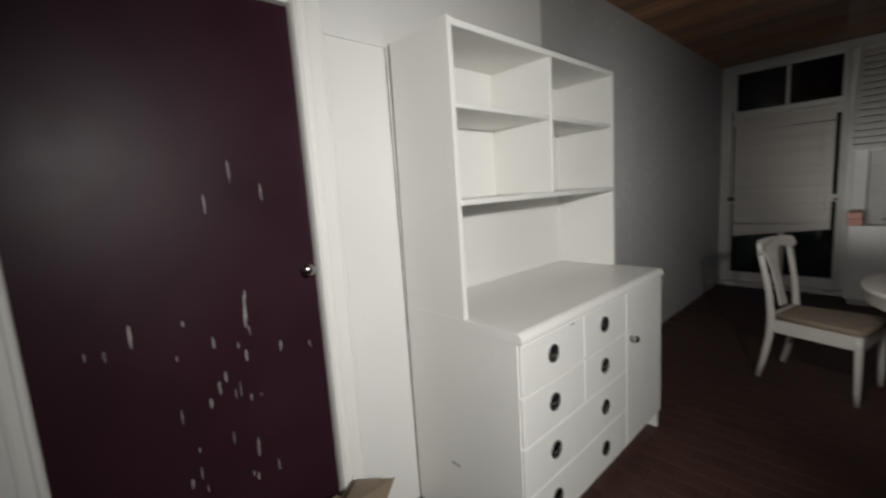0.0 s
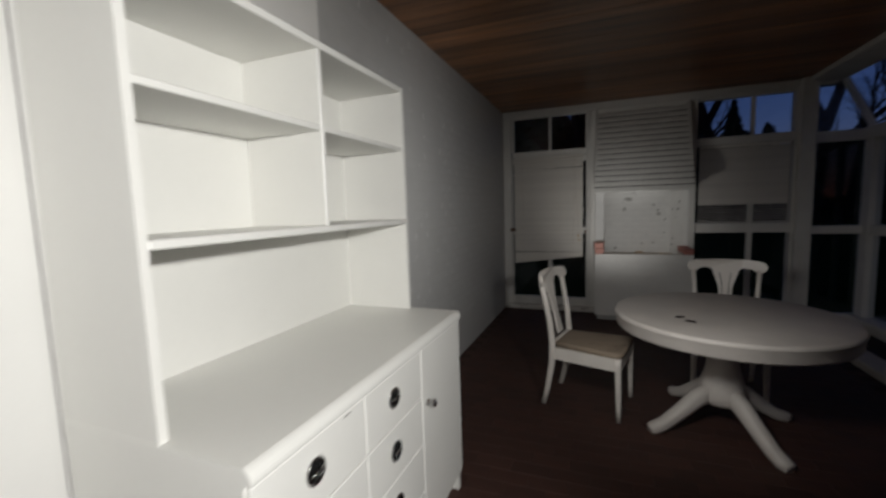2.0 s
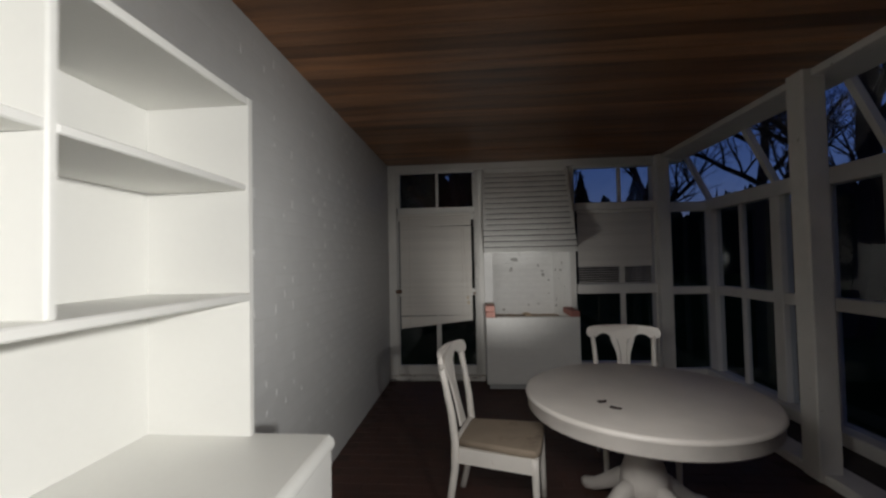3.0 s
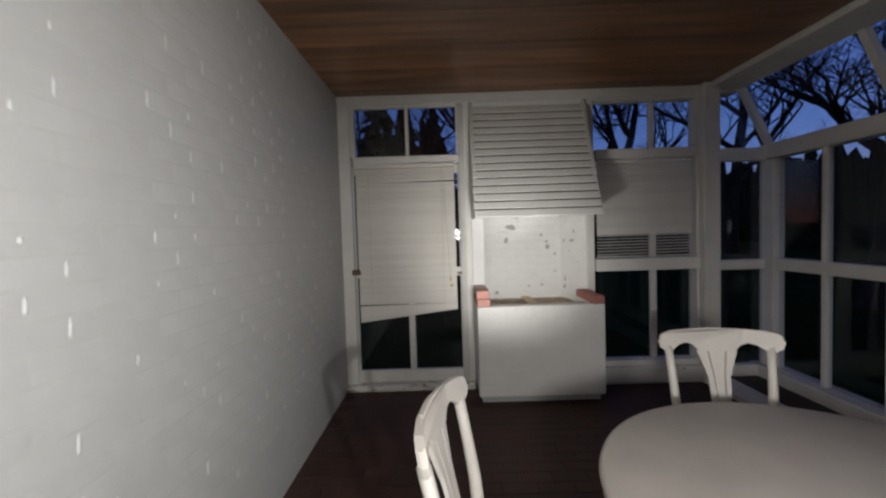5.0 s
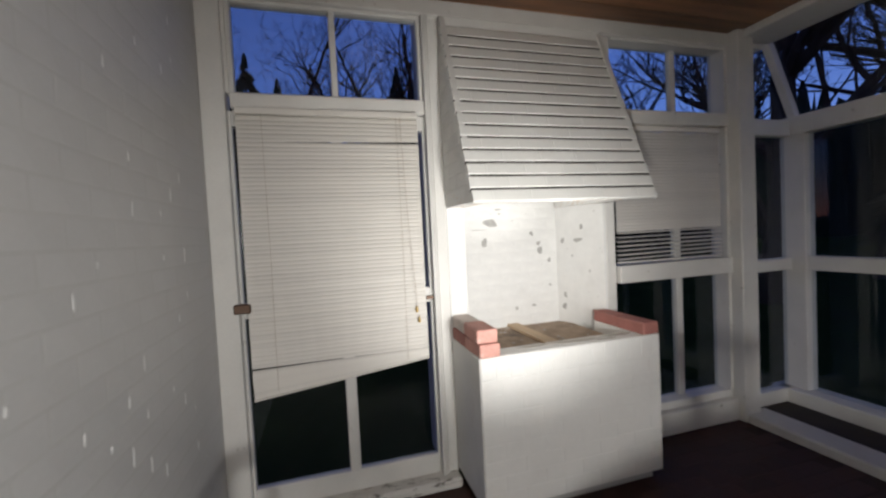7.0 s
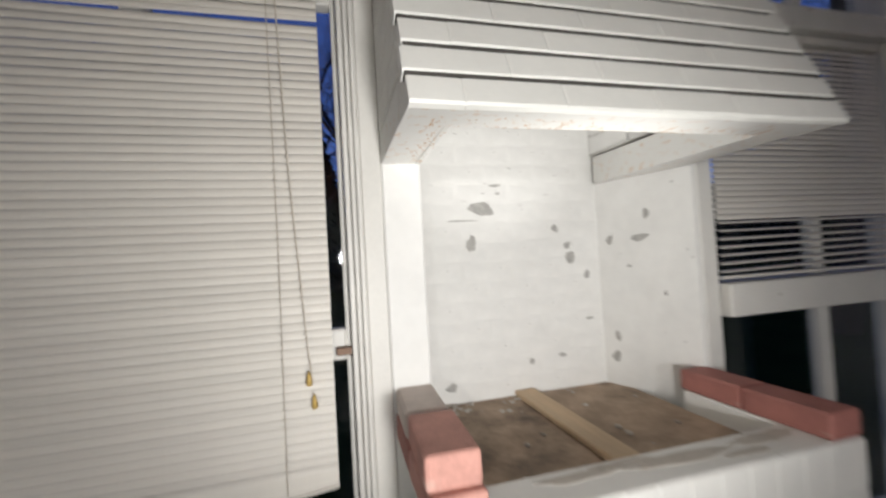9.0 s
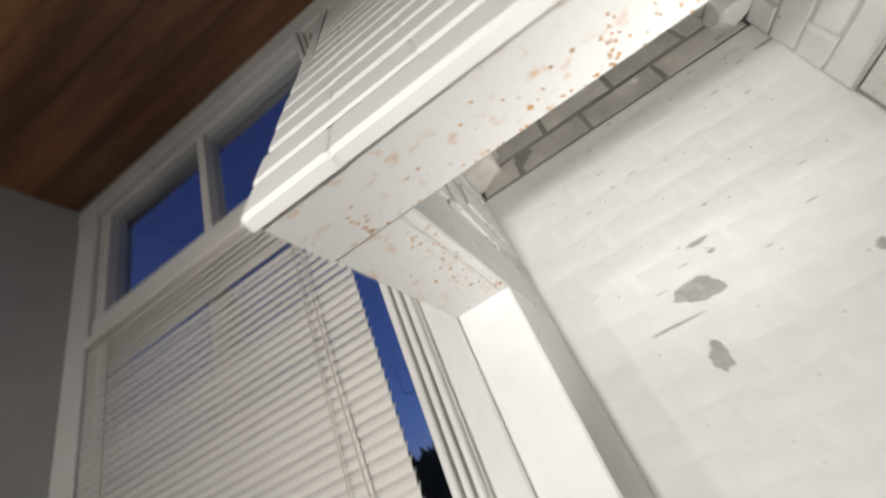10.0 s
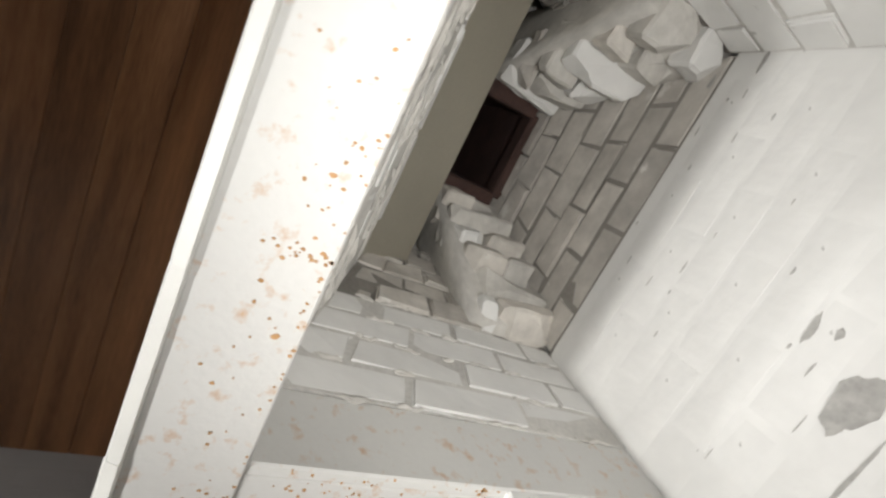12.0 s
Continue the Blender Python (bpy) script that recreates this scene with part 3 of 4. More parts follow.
# rust spots on the undersides of the steel
rnd = random.Random(77)
for i in range(296):
    if i >= 270:
        x, yv, zz = rnd.uniform(1.263, 1.275), rnd.uniform(0.02, 0.33), 1.527
    elif i < 180:
        x, yv, zz = rnd.uniform(X0 + 0.03, X1 - 0.1), min(rnd.gauss(-0.34, 0.018), -0.3255), 1.524
        x += 0.05 * math.sin(x * 23)
    elif i < 205:
        x, yv, zz = rnd.uniform(X0 + 0.01, X1 - 0.05), rnd.uniform(-0.4, -0.33), 1.524
    else:
        x, yv, zz = X0 + 0.105 - abs(rnd.gauss(0, 0.035)), rnd.uniform(-0.31, -0.01), 1.527
        x = max(x, X0 + 0.006)
    r = rnd.uniform(0.0006, 0.002) * (1.6 if rnd.random() < 0.12 else 1)
    pts = [(x + math.cos(math.tau * k / 7) * r * rnd.uniform(0.6, 1.3), yv + math.sin(math.tau * k / 7) * r * rnd.uniform(0.7, 1.6)) for k in range(7)]
    bm = prism(pts, 0.0016)
    bmesh.ops.translate(bm, verts=bm.verts, vec=(0, 0, zz - 0.0006))
    part("rust_spot", bm, RUST, fire)


# chimney lining, laid brick by brick on the sloping faces
def course_quad(p00, p10, p01, p11, courses, per, seed, thick=0.035, jit=0.006, material=FLUEB, deep=0.03):
    """Bricks over the face p00 (bottom start), p10 (bottom end), p01, p11 (top); the face looks to its right-hand normal."""
    rnd = random.Random(seed)
    p00, p10, p01, p11 = (Vector(p) for p in (p00, p10, p01, p11))
    nrm = (p01 - p00).cross(p10 - p00).normalized()
    for c in range(courses):
        v0, v1 = c / courses, (c + 1) / courses
        off = 0.5 / per if c % 2 else 0.0
        u = -off
        while u < 0.999:
            u0, u1 = max(u, 0), min(u + 1.0 / per, 1.0)
            u += 1.0 / per
            if u1 - u0 < 0.04:
                continue
            P = lambda a, b: p00.lerp(p10, a).lerp(p01.lerp(p11, a), b)
            gu, gv = 0.012 / per, 0.028 / courses
            q = [P(u0 + gu, v0 + gv), P(u1 - gu, v0 + gv), P(u1 - gu, v1 - gv), P(u0 + gu, v1 - gv)]
            d = thick + rnd.uniform(-jit, jit)
            bm = bmesh.new()
            lo = [bm.verts.new(p - nrm * deep) for p in q]
            cen = sum(q, Vector()) / 4
            hi = [bm.verts.new(p + Vector([rnd.uniform(-jit, jit) * 0.5 for _ in range(3)]) + nrm * (d + rnd.uniform(-jit, jit) * 0.8)) for p in q]
            bm.faces.new(hi)
            for k in range(4):
                bm.faces.new((lo[k], lo[(k + 1) % 4], hi[(k + 1) % 4], hi[k]))
            bmesh.ops.bevel(bm, geom=[e for e in bm.edges if e.verts[0] in hi and e.verts[1] in hi], offset=0.005, segments=2, affect="EDGES")
            for v in bm.verts:
                if (v.co - cen).dot(nrm) > -0.02:
                    v.co += Vector([rnd.uniform(-0.0022, 0.0022) for _ in range(3)])
            part("brick", bm, material, fire)


def backing(pts, material, name="lining", thick=0.04):
    """A mortar bed behind the bricks, its face flush with the given points."""
    p = [Vector(q) for q in pts]
    out = (p[1] - p[0]).cross(p[2] - p[0]).normalized()
    bm = bmesh.new()
    a = [bm.verts.new(q - out * 0.001) for q in p]
    b = [bm.verts.new(q + out * thick) for q in p]
    bm.faces.new(a), bm.faces.new(b)
    for k in range(4):
        bm.faces.new((a[k], a[(k + 1) % 4], b[(k + 1) % 4], b[k]))
    part(name, bm, material, fire)


ZL, ZM, ZF = 1.644, 1.945, 2.36
FX0, FX1, FY0, FY1 = 1.535, 1.815, 0.03, 0.235
XL, XR, YR = 1.277, 2.05, 0.34
yf = lambda z: -0.316 + (z - 1.67) * 0.36
# west side: whitewashed stretchers, then shorter bricks up to the lintel
course_quad((XL, YR, ZL), (XL, yf(ZL), ZL), (XL, YR, ZM), (XL, yf(ZM), ZM), 4, 2.9, 1, 0.003, 0.002, RECESS)
course_quad((XL, 0.14, ZM), (XL, yf(ZM), ZM), (XL + 0.02, 0.14, 2.33), (XL + 0.02, yf(2.33), 2.33), 5, 2.6, 2, 0.006, 0.006, SOOTYB)
# east side
course_quad((XR + 0.075, yf(ZL), ZL), (XR, YR, ZL), (XR + 0.06, yf(ZM), ZM), (XR, YR, ZM), 4, 2.9, 3, 0.005, 0.003, RECESS)
course_quad((XR + 0.06, yf(ZM), ZM), (XR + 0.015, 0.14, ZM), (XR + 0.03, yf(2.33), 2.33), (XR, 0.14, 2.33), 5, 2.6, 4, 0.006, 0.006, SOOTYB)
# back: upright at first, then leaning to the flue
course_quad((XR, 0.347, 1.927), (XL, 0.347, 1.927), (XR - 0.05, 0.325, 2.14), (XL + 0.05, 0.325, 2.14), 3, 3.6, 5, 0.006, 0.003, SOOTYB)
course_quad((XR - 0.05, 0.325, 2.14), (XL + 0.05, 0.325, 2.14), (XR - 0.15, FY1 + 0.01, 2.42), (XL + 0.2, FY1 + 0.01, 2.42), 4, 3.2, 7, 0.006, 0.004, SOOTYB)
# front, behind the hood bricks
course_quad((XL, yf(1.57), 1.57), (XR + 0.07, yf(1.57), 1.57), (XL, yf(2.15), 2.15), (XR + 0.07, yf(2.15), 2.15), 8, 3.7, 6, 0.002, 0.004, RECESS, 0.012)
for pts, mat in ((((XL, YR, ZL), (XL, yf(ZL), ZL), (XL, yf(ZM), ZM), (XL, YR, ZM)), FLUEM), (((XL, YR, ZM), (XL, yf(ZM), ZM), (XL + 0.02, yf(2.33), 2.33), (XL + 0.02, YR, 2.33)), SOOTM),
                 (((XR + 0.075, yf(ZL), ZL), (XR, YR, ZL), (XR, YR, ZM), (XR + 0.06, yf(ZM), ZM)), FLUEM), (((XR + 0.06, yf(ZM), ZM), (XR, YR, ZM), (XR, YR, 2.33), (XR + 0.03, yf(2.33), 2.33)), SOOTM),
                 (((XR, 0.347, 1.9), (XL, 0.347, 1.9), (XL + 0.05, 0.325, 2.14), (XR - 0.05, 0.325, 2.14)), SOOTM), (((XR, 0.325, 2.14), (XL, 0.325, 2.14), (XL, FY1 + 0.01, 2.42), (XR, FY1 + 0.01, 2.42)), SOOTM),
                 (((XL, yf(1.57), 1.57), (XR + 0.07, yf(1.57), 1.57), (XR + 0.07, yf(2.16), 2.16), (XL, yf(2.16), 2.16)), FLUEM)):
    backing(pts, mat, "lining", 0.012 if pts[2][1] < -0.05 and pts[0][1] < -0.2 and pts[1][0] > 2 else 0.04)


def rubble(lo, hi, seed, material, turn):
    """A broken brick: a box with its corners knocked off and its faces uneven."""
    rnd = random.Random(seed)
    c = [(a + b) / 2 for a, b in zip(lo, hi)]
    size = [b - a for a, b in zip(lo, hi)]
    bm = bmesh.new()
    bmesh.ops.create_cube(bm, size=1, matrix=Matrix.Diagonal((*size, 1)))
    bmesh.ops.bevel(bm, geom=list(bm.edges), offset=0.007, segments=1, affect="EDGES")
    for _ in range(3):
        n = Vector((rnd.choice((-1, 1)), rnd.choice((-1, 1)), rnd.choice((-1, 1, -1)))).normalized()
        n = (n + Vector([rnd.uniform(-0.5, 0.5) for _ in range(3)])).normalized()
        reach = max(v.co.dot(n) for v in bm.verts)
        r = bmesh.ops.bisect_plane(bm, geom=list(bm.verts) + list(bm.edges) + list(bm.faces), plane_co=n * (reach - rnd.uniform(0.012, 0.03)), plane_no=n, clear_outer=True)
        bmesh.ops.holes_fill(bm, edges=[e for e in bm.edges if e.is_boundary])
    bmesh.ops.subdivide_edges(bm, edges=[e for e in bm.edges if e.calc_length() > 0.05], cuts=2, use_grid_fill=True)
    for v in bm.verts:
        v.co += 0.009 * Vector(noise.noise_vector(v.co * 17 + Vector((seed, 0, 0))))
    bm.transform(pose(*c, *turn))
    part("brick", bm, material, fire)


# broken bricks corbelled in from both back corners to the flue
STEPS = 6
for side in (0, 1):
    xs, xe = (XL + 0.0, FX0) if side == 0 else (XR, FX1)
    sgn = 1 if side == 0 else -1
    for i in range(STEPS):
        rnd = random.Random(40 + 10 * side + i)
        z0 = 1.945 + 0.072 * i
        reach = 0.05 + (abs(xe - xs) - 0.045) * ((i + 0.4) / STEPS) ** 0.85
        front, rear = 0.125 - 0.015 * i, 0.35 - 0.018 * i
        split = front + (rear - front) * (0.22, 1.0, 0.55, 0.4, 1.0, 0.5)[(i + 2 * side) % 6]
        for ya, yb in ((front, split), (split, rear)):
            if yb - ya < 0.03:
                continue
            out = xs + sgn * (reach + rnd.uniform(-0.012, 0.014))
            back = xs - sgn * 0.02 if i < 2 else xs + sgn * (reach - 0.13)
            rubble((min(back, out), ya + 0.004, z0), (max(back, out), yb - 0.004, z0 + 0.066), 60 + 20 * side + 3 * i + (ya == front), (SOOTYB, RECESS, SMEAR)[(i + (ya == front) + side) % 3], (rnd.uniform(-5, 5), -sgn * rnd.uniform(2, 11), rnd.uniform(-7, 7)))
    # mortar bed behind and between them
    bm = bmesh.new()
    q = [(xs - sgn * 0.02, 1.955), (xs + sgn * 0.03, 1.955), (xe - sgn * 0.03, ZF + 0.02), (xe - sgn * 0.03, ZF + 0.1), (xs - sgn * 0.02, ZF + 0.1)]
    ring = [[bm.verts.new((x, yy, z)) for x, z in q] for yy in (0.1, 0.35)]
    for v in ring[0][2:4]:
        v.co.y = 0.035
    bm.faces.new(ring[0]), bm.faces.new(ring[1])
    for k in range(5):
        bm.faces.new((ring[0][k], ring[0][(k + 1) % 5], ring[1][(k + 1) % 5], ring[1][k]))
    bmesh.ops.triangulate(bm, faces=list(bm.faces))
    bmesh.ops.subdivide_edges(bm, edges=list(bm.edges), cuts=4, use_grid_fill=True)
    for v in bm.verts:
        v.co += 0.012 * Vector(noise.noise_vector(v.co * 13))
    part("mortar_bed", bm, SMEAR, fire, "rough lime mortar between the broken bricks", True)
# scorched bricks round the mouth of the flue
for x0, x1, y0, y1 in ((FX0 - 0.01, FX0 + 0.16, FY0 - 0.05, FY0 + 0.012), (FX0 + 0.165, FX1 + 0.01, FY0 - 0.05, FY0 + 0.01), (FX0 - 0.06, FX0 + 0.014, FY0 + 0.012, FY1), (FX1 - 0.014, FX1 + 0.06, FY0 + 0.012, FY1), (FX0, FX1, FY1 - 0.012, FY1 + 0.05)):
    part("brick", box((x0, y0, ZF + 0.02), (x1, y1, ZF + 0.085), 0.005), FLUED, fire, "scorched red-brown brick")
# mortar squeezed out of the joints behind the hood and on the west side
bm = bmesh.new()
rnd = random.Random(12)
for i in range(210):
    if i < 160:
        z = 1.57 + 0.0725 * rnd.randint(1, 7) + rnd.uniform(-0.004, 0.008)
        p = (rnd.uniform(XL + 0.02, XR - 0.02), yf(z) + 0.003, z)
        size = (rnd.uniform(0.006, 0.045), rnd.uniform(0.003, 0.006), rnd.uniform(0.002, 0.006))
    else:
        z = ZL + 0.0752 * rnd.randint(0, 4) + rnd.uniform(-0.004, 0.004)
        p = (XL + 0.003, rnd.uniform(yf(z) + 0.03, 0.31), z)
        size = (0.0035, rnd.uniform(0.006, 0.03), rnd.uniform(0.002, 0.005))
    r = bmesh.ops.create_icosphere(bm, subdivisions=2, radius=1, matrix=Matrix.LocRotScale(p, Euler((rnd.uniform(-0.3, 0.3), rnd.uniform(-0.12, 0.12), 0)), size))
    for v in r["verts"]:
        v.co += 0.006 * Vector(noise.noise_vector(v.co * 70))
tagged(part("mortar_residue", bm, SMEAR, fire), kind="stuff")
bm = bmesh.new()
a = [bm.verts.new(p) for p in ((XL, yf(2.155), 2.155), (XR + 0.05, yf(2.155), 2.155), (XR + 0.05, -0.005, 2.212), (XL, -0.005, 2.212))]
bm.faces.new(a)
bmesh.ops.solidify(bm, geom=list(bm.faces), thickness=0.03)
part("lintel", bm, LINTEL, fire, "grey-yellow lintel in the chimney throat")
bm = bmesh.new()
for lo, hi in (((FX0 - 0.04, FY0 - 0.04, ZF + 0.08), (FX0, FY1 + 0.04, 3.4)), ((FX1, FY0 - 0.04, ZF + 0.08), (FX1 + 0.04, FY1 + 0.04, 3.4)), ((FX0, FY0 - 0.04, ZF + 0.08), (FX1, FY0, 3.4)), ((FX0, FY1, ZF + 0.08), (FX1, FY1 + 0.04, 3.4)), ((FX0, FY0, 3.36), (FX1, FY1, 3.4))):
    box(lo, hi, 0, bm)
part("flue", bm, FLUED, fire, "scorched dark flue")
part("chimney_stack", box((1.17, 0.5, -0.1), (2.2, 0.62, 3.6)), OUT, fire)
# unseen slab added round the flue to keep sky light out
bm = box((1.17, 0.278, 2.56), (2.2, 0.5, 2.58))
box((1.17, 0.1, 2.56), (FX0 - 0.042, 0.278, 2.58), 0, bm)
box((FX1 + 0.042, 0.1, 2.56), (2.2, 0.278, 2.58), 0, bm)
part("chimney_cap", bm, OUT, fire)


# ---- blinds ----
def blind(label, x0, x1, ztop, yv, rows, parentname="venetian_blind"):
    """rows: (z at the west end, z at the east end, tilt in degrees)."""
    b = thing(parentname, label, "blind")
    part("head_rail", box((x0, yv - 0.018, ztop), (x1, yv + 0.018, ztop + 0.03), 0.003), SLAT, b)
    w = x1 - x0
    bm = bmesh.new()
    top = [(-0.0138, 0.0), (-0.007, 0.0026), (0.0, 0.0035), (0.007, 0.0026), (0.0138, 0.0)]
    prof = top + [(a, c - 0.0013) for a, c in reversed(top)]
    ends = [[bm.verts.new((xx, a, c)) for a, c in prof] for xx in (-w / 2, w / 2)]
    m_ = len(prof)
    for k in range(m_):
        bm.faces.new((ends[0][k], ends[0][(k + 1) % m_], ends[1][(k + 1) % m_], ends[1][k]))
    bm.faces.new(ends[0]), bm.faces.new(ends[1])
    me = finish(bm, "slat", SLAT)
    rnd = random.Random(3)
    for za, zb, tilt in rows:
        ang = math.degrees(math.atan2(zb - za, w))
        share("slat", me, b, pose((x0 + x1) / 2, yv + rnd.uniform(-0.0003, 0.0003), (za + zb) / 2, 0, -ang, 0) @ pose(0, 0, 0, tilt + rnd.uniform(-2.5, 2.5), 0, 0))
    return b


rows = []
z = 1.985
while z > 0.78:
    # one slat hangs apart from the next towards the east end
    lift = 0.008 if 1.868 < z < 1.889 else -0.004 if 1.847 < z <= 1.868 else 0.0
    rows.append((z, z + lift, 65))
    z -= 0.0205
for k in range(9):
    f = (k + 1) / 9
    rows.append((0.775 - 0.14 * f, 0.775 - 0.04 * f, 66))
bl = blind("cream venetian blind hanging crooked over the door glass", 0.146, 1.022, 2.0, -0.035, rows)
part("bottom_rail", sweep([((0.148, -0.035, 0.628), 0.012, 0.006), ((1.022, -0.035, 0.728), 0.012, 0.006)], 8, None, 0.8), SLAT, bl)
for xx, z1 in ((0.26, 0.66), (0.905, 0.73)):
    part("ladder_cord", sweep([((xx, -0.052, 2.0), 0.0012, 0.0012), ((xx + 0.004, -0.053, 1.3), 0.0012, 0.0012), ((xx, -0.052, z1), 0.0012, 0.0012)], 5), CORD, bl)
part("pull_cord", sweep([((0.925, -0.058, 2.0), 0.0016, 0.0016), ((0.94, -0.06, 1.5), 0.0016, 0.0016), ((0.965, -0.06, 1.08), 0.0016, 0.0016), ((0.972, -0.06, 0.99), 0.0016, 0.0016)], 5), CORD, bl)
for xx, zz in ((0.965, 0.985), (0.975, 0.93)):
    bm = lathe([(0.002, 0.03), (0.005, 0.02), (0.008, 0.0), (0.004, -0.004)], 10)
    bmesh.ops.translate(bm, verts=bm.verts, vec=(xx, -0.06, zz))
    part("tassel", bm, BRASS, bl, "brass-coloured cord tassel", True)
rows = []
z = 1.97
while z > 1.35:
    rows.append((z, z, 58))
    z -= 0.0205
rows += [(1.335 - 0.028 * k, 1.335 - 0.028 * k + 0.002 * k, 18) for k in range(7)]
bl2 = blind("dusty venetian blind half lowered in the window", 2.3, 3.16, 1.985, 0.02, rows)
part("bottom_rail", box((2.3, 0.008, 1.14), (3.16, 0.032, 1.152), 0.003), SLAT, bl2)

# ---- maroon door ----
md = thing("door_2", "dark maroon painted door with scratches, closed", kind="structure")
part("leaf", box((-0.05, -6.19, 0.01), (-0.012, -5.405, 2.04), 0.003), PURPLE, md)
bm = lathe([(0.012, 0.0), (0.012, 0.02), (0.02, 0.035), (0.022, 0.05), (0.014, 0.062), (0.003, 0.064)], 20)
bm.transform(Matrix.Translation((-0.012, -5.455, 1.15)) @ pose(0, 0, 0, 0, 90, 0))
part("door_knob", bm, CHROME, md, "small chrome knob", True)
for (ya, yb) in ((-5.41, -5.3), (-6.29, -6.18)):
    s = 1 if ya > -6 else -1
    solid("trim_maroon_door", (-0.02, ya, 0.0), (0.022, yb, 2.14), WHITE, "white moulded door casing", 0.006)
    solid("trim_maroon_bead", (0.0, (ya if s > 0 else yb - 0.018) + 0.002 * s, 0.0), (0.034, (ya + 0.018 if s > 0 else yb) + 0.002 * s, 2.14), WHITE, "white bead on the casing", 0.006)
    solid("trim_maroon_edge", (0.0, (yb - 0.016 if s > 0 else ya), 0.0), (0.03, (yb if s > 0 else ya + 0.016), 2.14), WHITE, "white outer bead on the casing", 0.006)
for ya in (-5.372, -6.232):
    solid("trim_maroon_step", (0.0, ya, 0.0), (0.027, ya + 0.013, 2.14), WHITE, "white step on the casing", 0.004)
solid("trim_maroon_head", (-0.02, -6.178, 2.04), (0.022, -5.412, 2.14), WHITE, "white door casing head", 0.006)
rnd = random.Random(11)
marks = [(-5.74, 1.4), (-5.57, 1.43), (-5.66, 1.5), (-5.66, 1.1), (-5.665, 1.06), (-5.67, 1.02), (-5.66, 0.98), (-5.7, 0.94), (-5.77, 0.97), (-5.68, 0.9), (-5.97, 1.05), (-6.07, 1.02), (-5.77, 0.82), (-5.8, 0.78), (-5.88, 0.77), (-5.88, 0.55), (-5.75, 0.64), (-5.68, 0.57), (-6.03, 1.01), (-5.87, 0.95)]
for i in range(14):
    marks.append((rnd.gauss(-5.72, 0.1), rnd.uniform(0.45, 1.1)))
for i, (yy, zz) in enumerate(marks):
    blotch(yy, zz, rnd.uniform(0.003, 0.009), rnd.uniform(0.012, 0.055) * (1.6 if i < 20 else 1.0), 50 + i, "x", -0.0118, 9, md, SCRATCH, "scratch")

solid("trim_panel_head", (0.0, -5.3, 1.972), (0.011, -5.024, H), PLASTER, "shallow white board over the panel beside the dresser", 0.003)

# ---- dresser ----
dr = thing("dresser", "tall white painted built-in dresser with empty shelves", "dresser")
Y0, Y1 = -5.022, -3.755


def on_y(bm, yv):
    bm.transform(Matrix(((1, 0, 0, 0), (0, 0, 1, yv), (0, 1, 0, 0), (0, 0, 0, 1))))
    return bm


part("side_panel", on_y(prism([(0.001, 0.0), (0.592, 0.0), (0.592, 0.87), (0.355, 0.905), (0.355, 1.982), (0.03, 1.982)], 0.022), Y0), WHITE, dr)
part("side_panel", on_y(prism([(0.001, 0.0), (0.592, 0.0), (0.592, 0.87), (0.355, 0.905), (0.355, 1.98), (0.001, 1.98)], 0.022), Y1 - 0.022), WHITE, dr)
part("back_panel", box((0.001, Y0 + 0.022, 0.9), (0.012, Y1 - 0.022, 1.96)), WHITE, dr)
part("top_panel", box((0.012, Y0 + 0.022, 1.955), (0.354, Y1 - 0.022, 1.98), 0.003), WHITE, dr)
part("shelf", box((0.012, Y0 + 0.022, 1.335), (0.36, Y1 - 0.022, 1.358), 0.004), WHITE, dr)
part("shelf", box((0.012, Y0 + 0.022, 1.682), (0.348, -4.386, 1.702), 0.003), WHITE, dr)
part("shelf", box((0.012, -4.366, 1.682), (0.348, Y1 - 0.022, 1.702), 0.003), WHITE, dr)
part("divider", box((0.012, -4.386, 1.358), (0.35, -4.366, 1.955), 0.003), WHITE, dr)
# worktop with a rounded front edge
pts = [(0.012, 0.872), (0.592, 0.872)] + [(0.585 + 0.03 * math.cos(a), 0.882 + 0.03 * math.sin(a)) for a in [math.pi / 2 * k / 6 - 0.3 for k in range(7)]] + [(0.012, 0.914)]
part("worktop", on_y(prism(pts, (Y1 - Y0) + 0.004), Y0 - 0.002), WHITE, dr)
part("carcass", box((0.012, Y0 + 0.022, 0.09), (0.585, Y1 - 0.022, 0.872)), WHITE, dr)
part("toe_board", box((0.05, Y0 + 0.022, 0.0), (0.54, Y1 - 0.022, 0.09)), WHITE, dr, "recessed white toe board")


def front(name, ya, yb, z0, z1, pulls, label=""):
    d = part(name, box((0.5855, ya + 0.0025, z0 + 0.0025), (0.606, yb - 0.0025, z1 - 0.0025), 0.003), WHITE, dr, label)
    for yv, zv in pulls:
        bm = lathe([(0.030, 0.0), (0.034, 0.002), (0.035, 0.006), (0.031, 0.009), (0.026, 0.006), (0.02, -0.004)], 28)
        bm.transform(Matrix.Translation((0.606, yv, zv)) @ pose(0, 0, 0, 0, 90, 0))
        part("pull_ring", bm, CHROME, d, "round chrome cup pull", True)
        bm = lathe([(0.0255, 0.0), (0.024, 0.004), (0.012, 0.0055), (0.001, 0.006)], 24)
        bm.transform(Matrix.Translation((0.6065, yv, zv)) @ pose(0, 0, 0, 0, 90, 0))
        part("pull_cup", bm, PULLIN, d, "dark pull cup", True)
        bm = sweep([((0.612, yv - 0.024, zv - 0.004), 0.003, 0.004), ((0.62, yv - 0.012, zv), 0.005, 0.006), ((0.622, yv + 0.006, zv + 0.004), 0.005, 0.006), ((0.613, yv + 0.024, zv + 0.008), 0.003, 0.004)], 8)
        part("pull_bar", bm, CHROME, d, "", True)


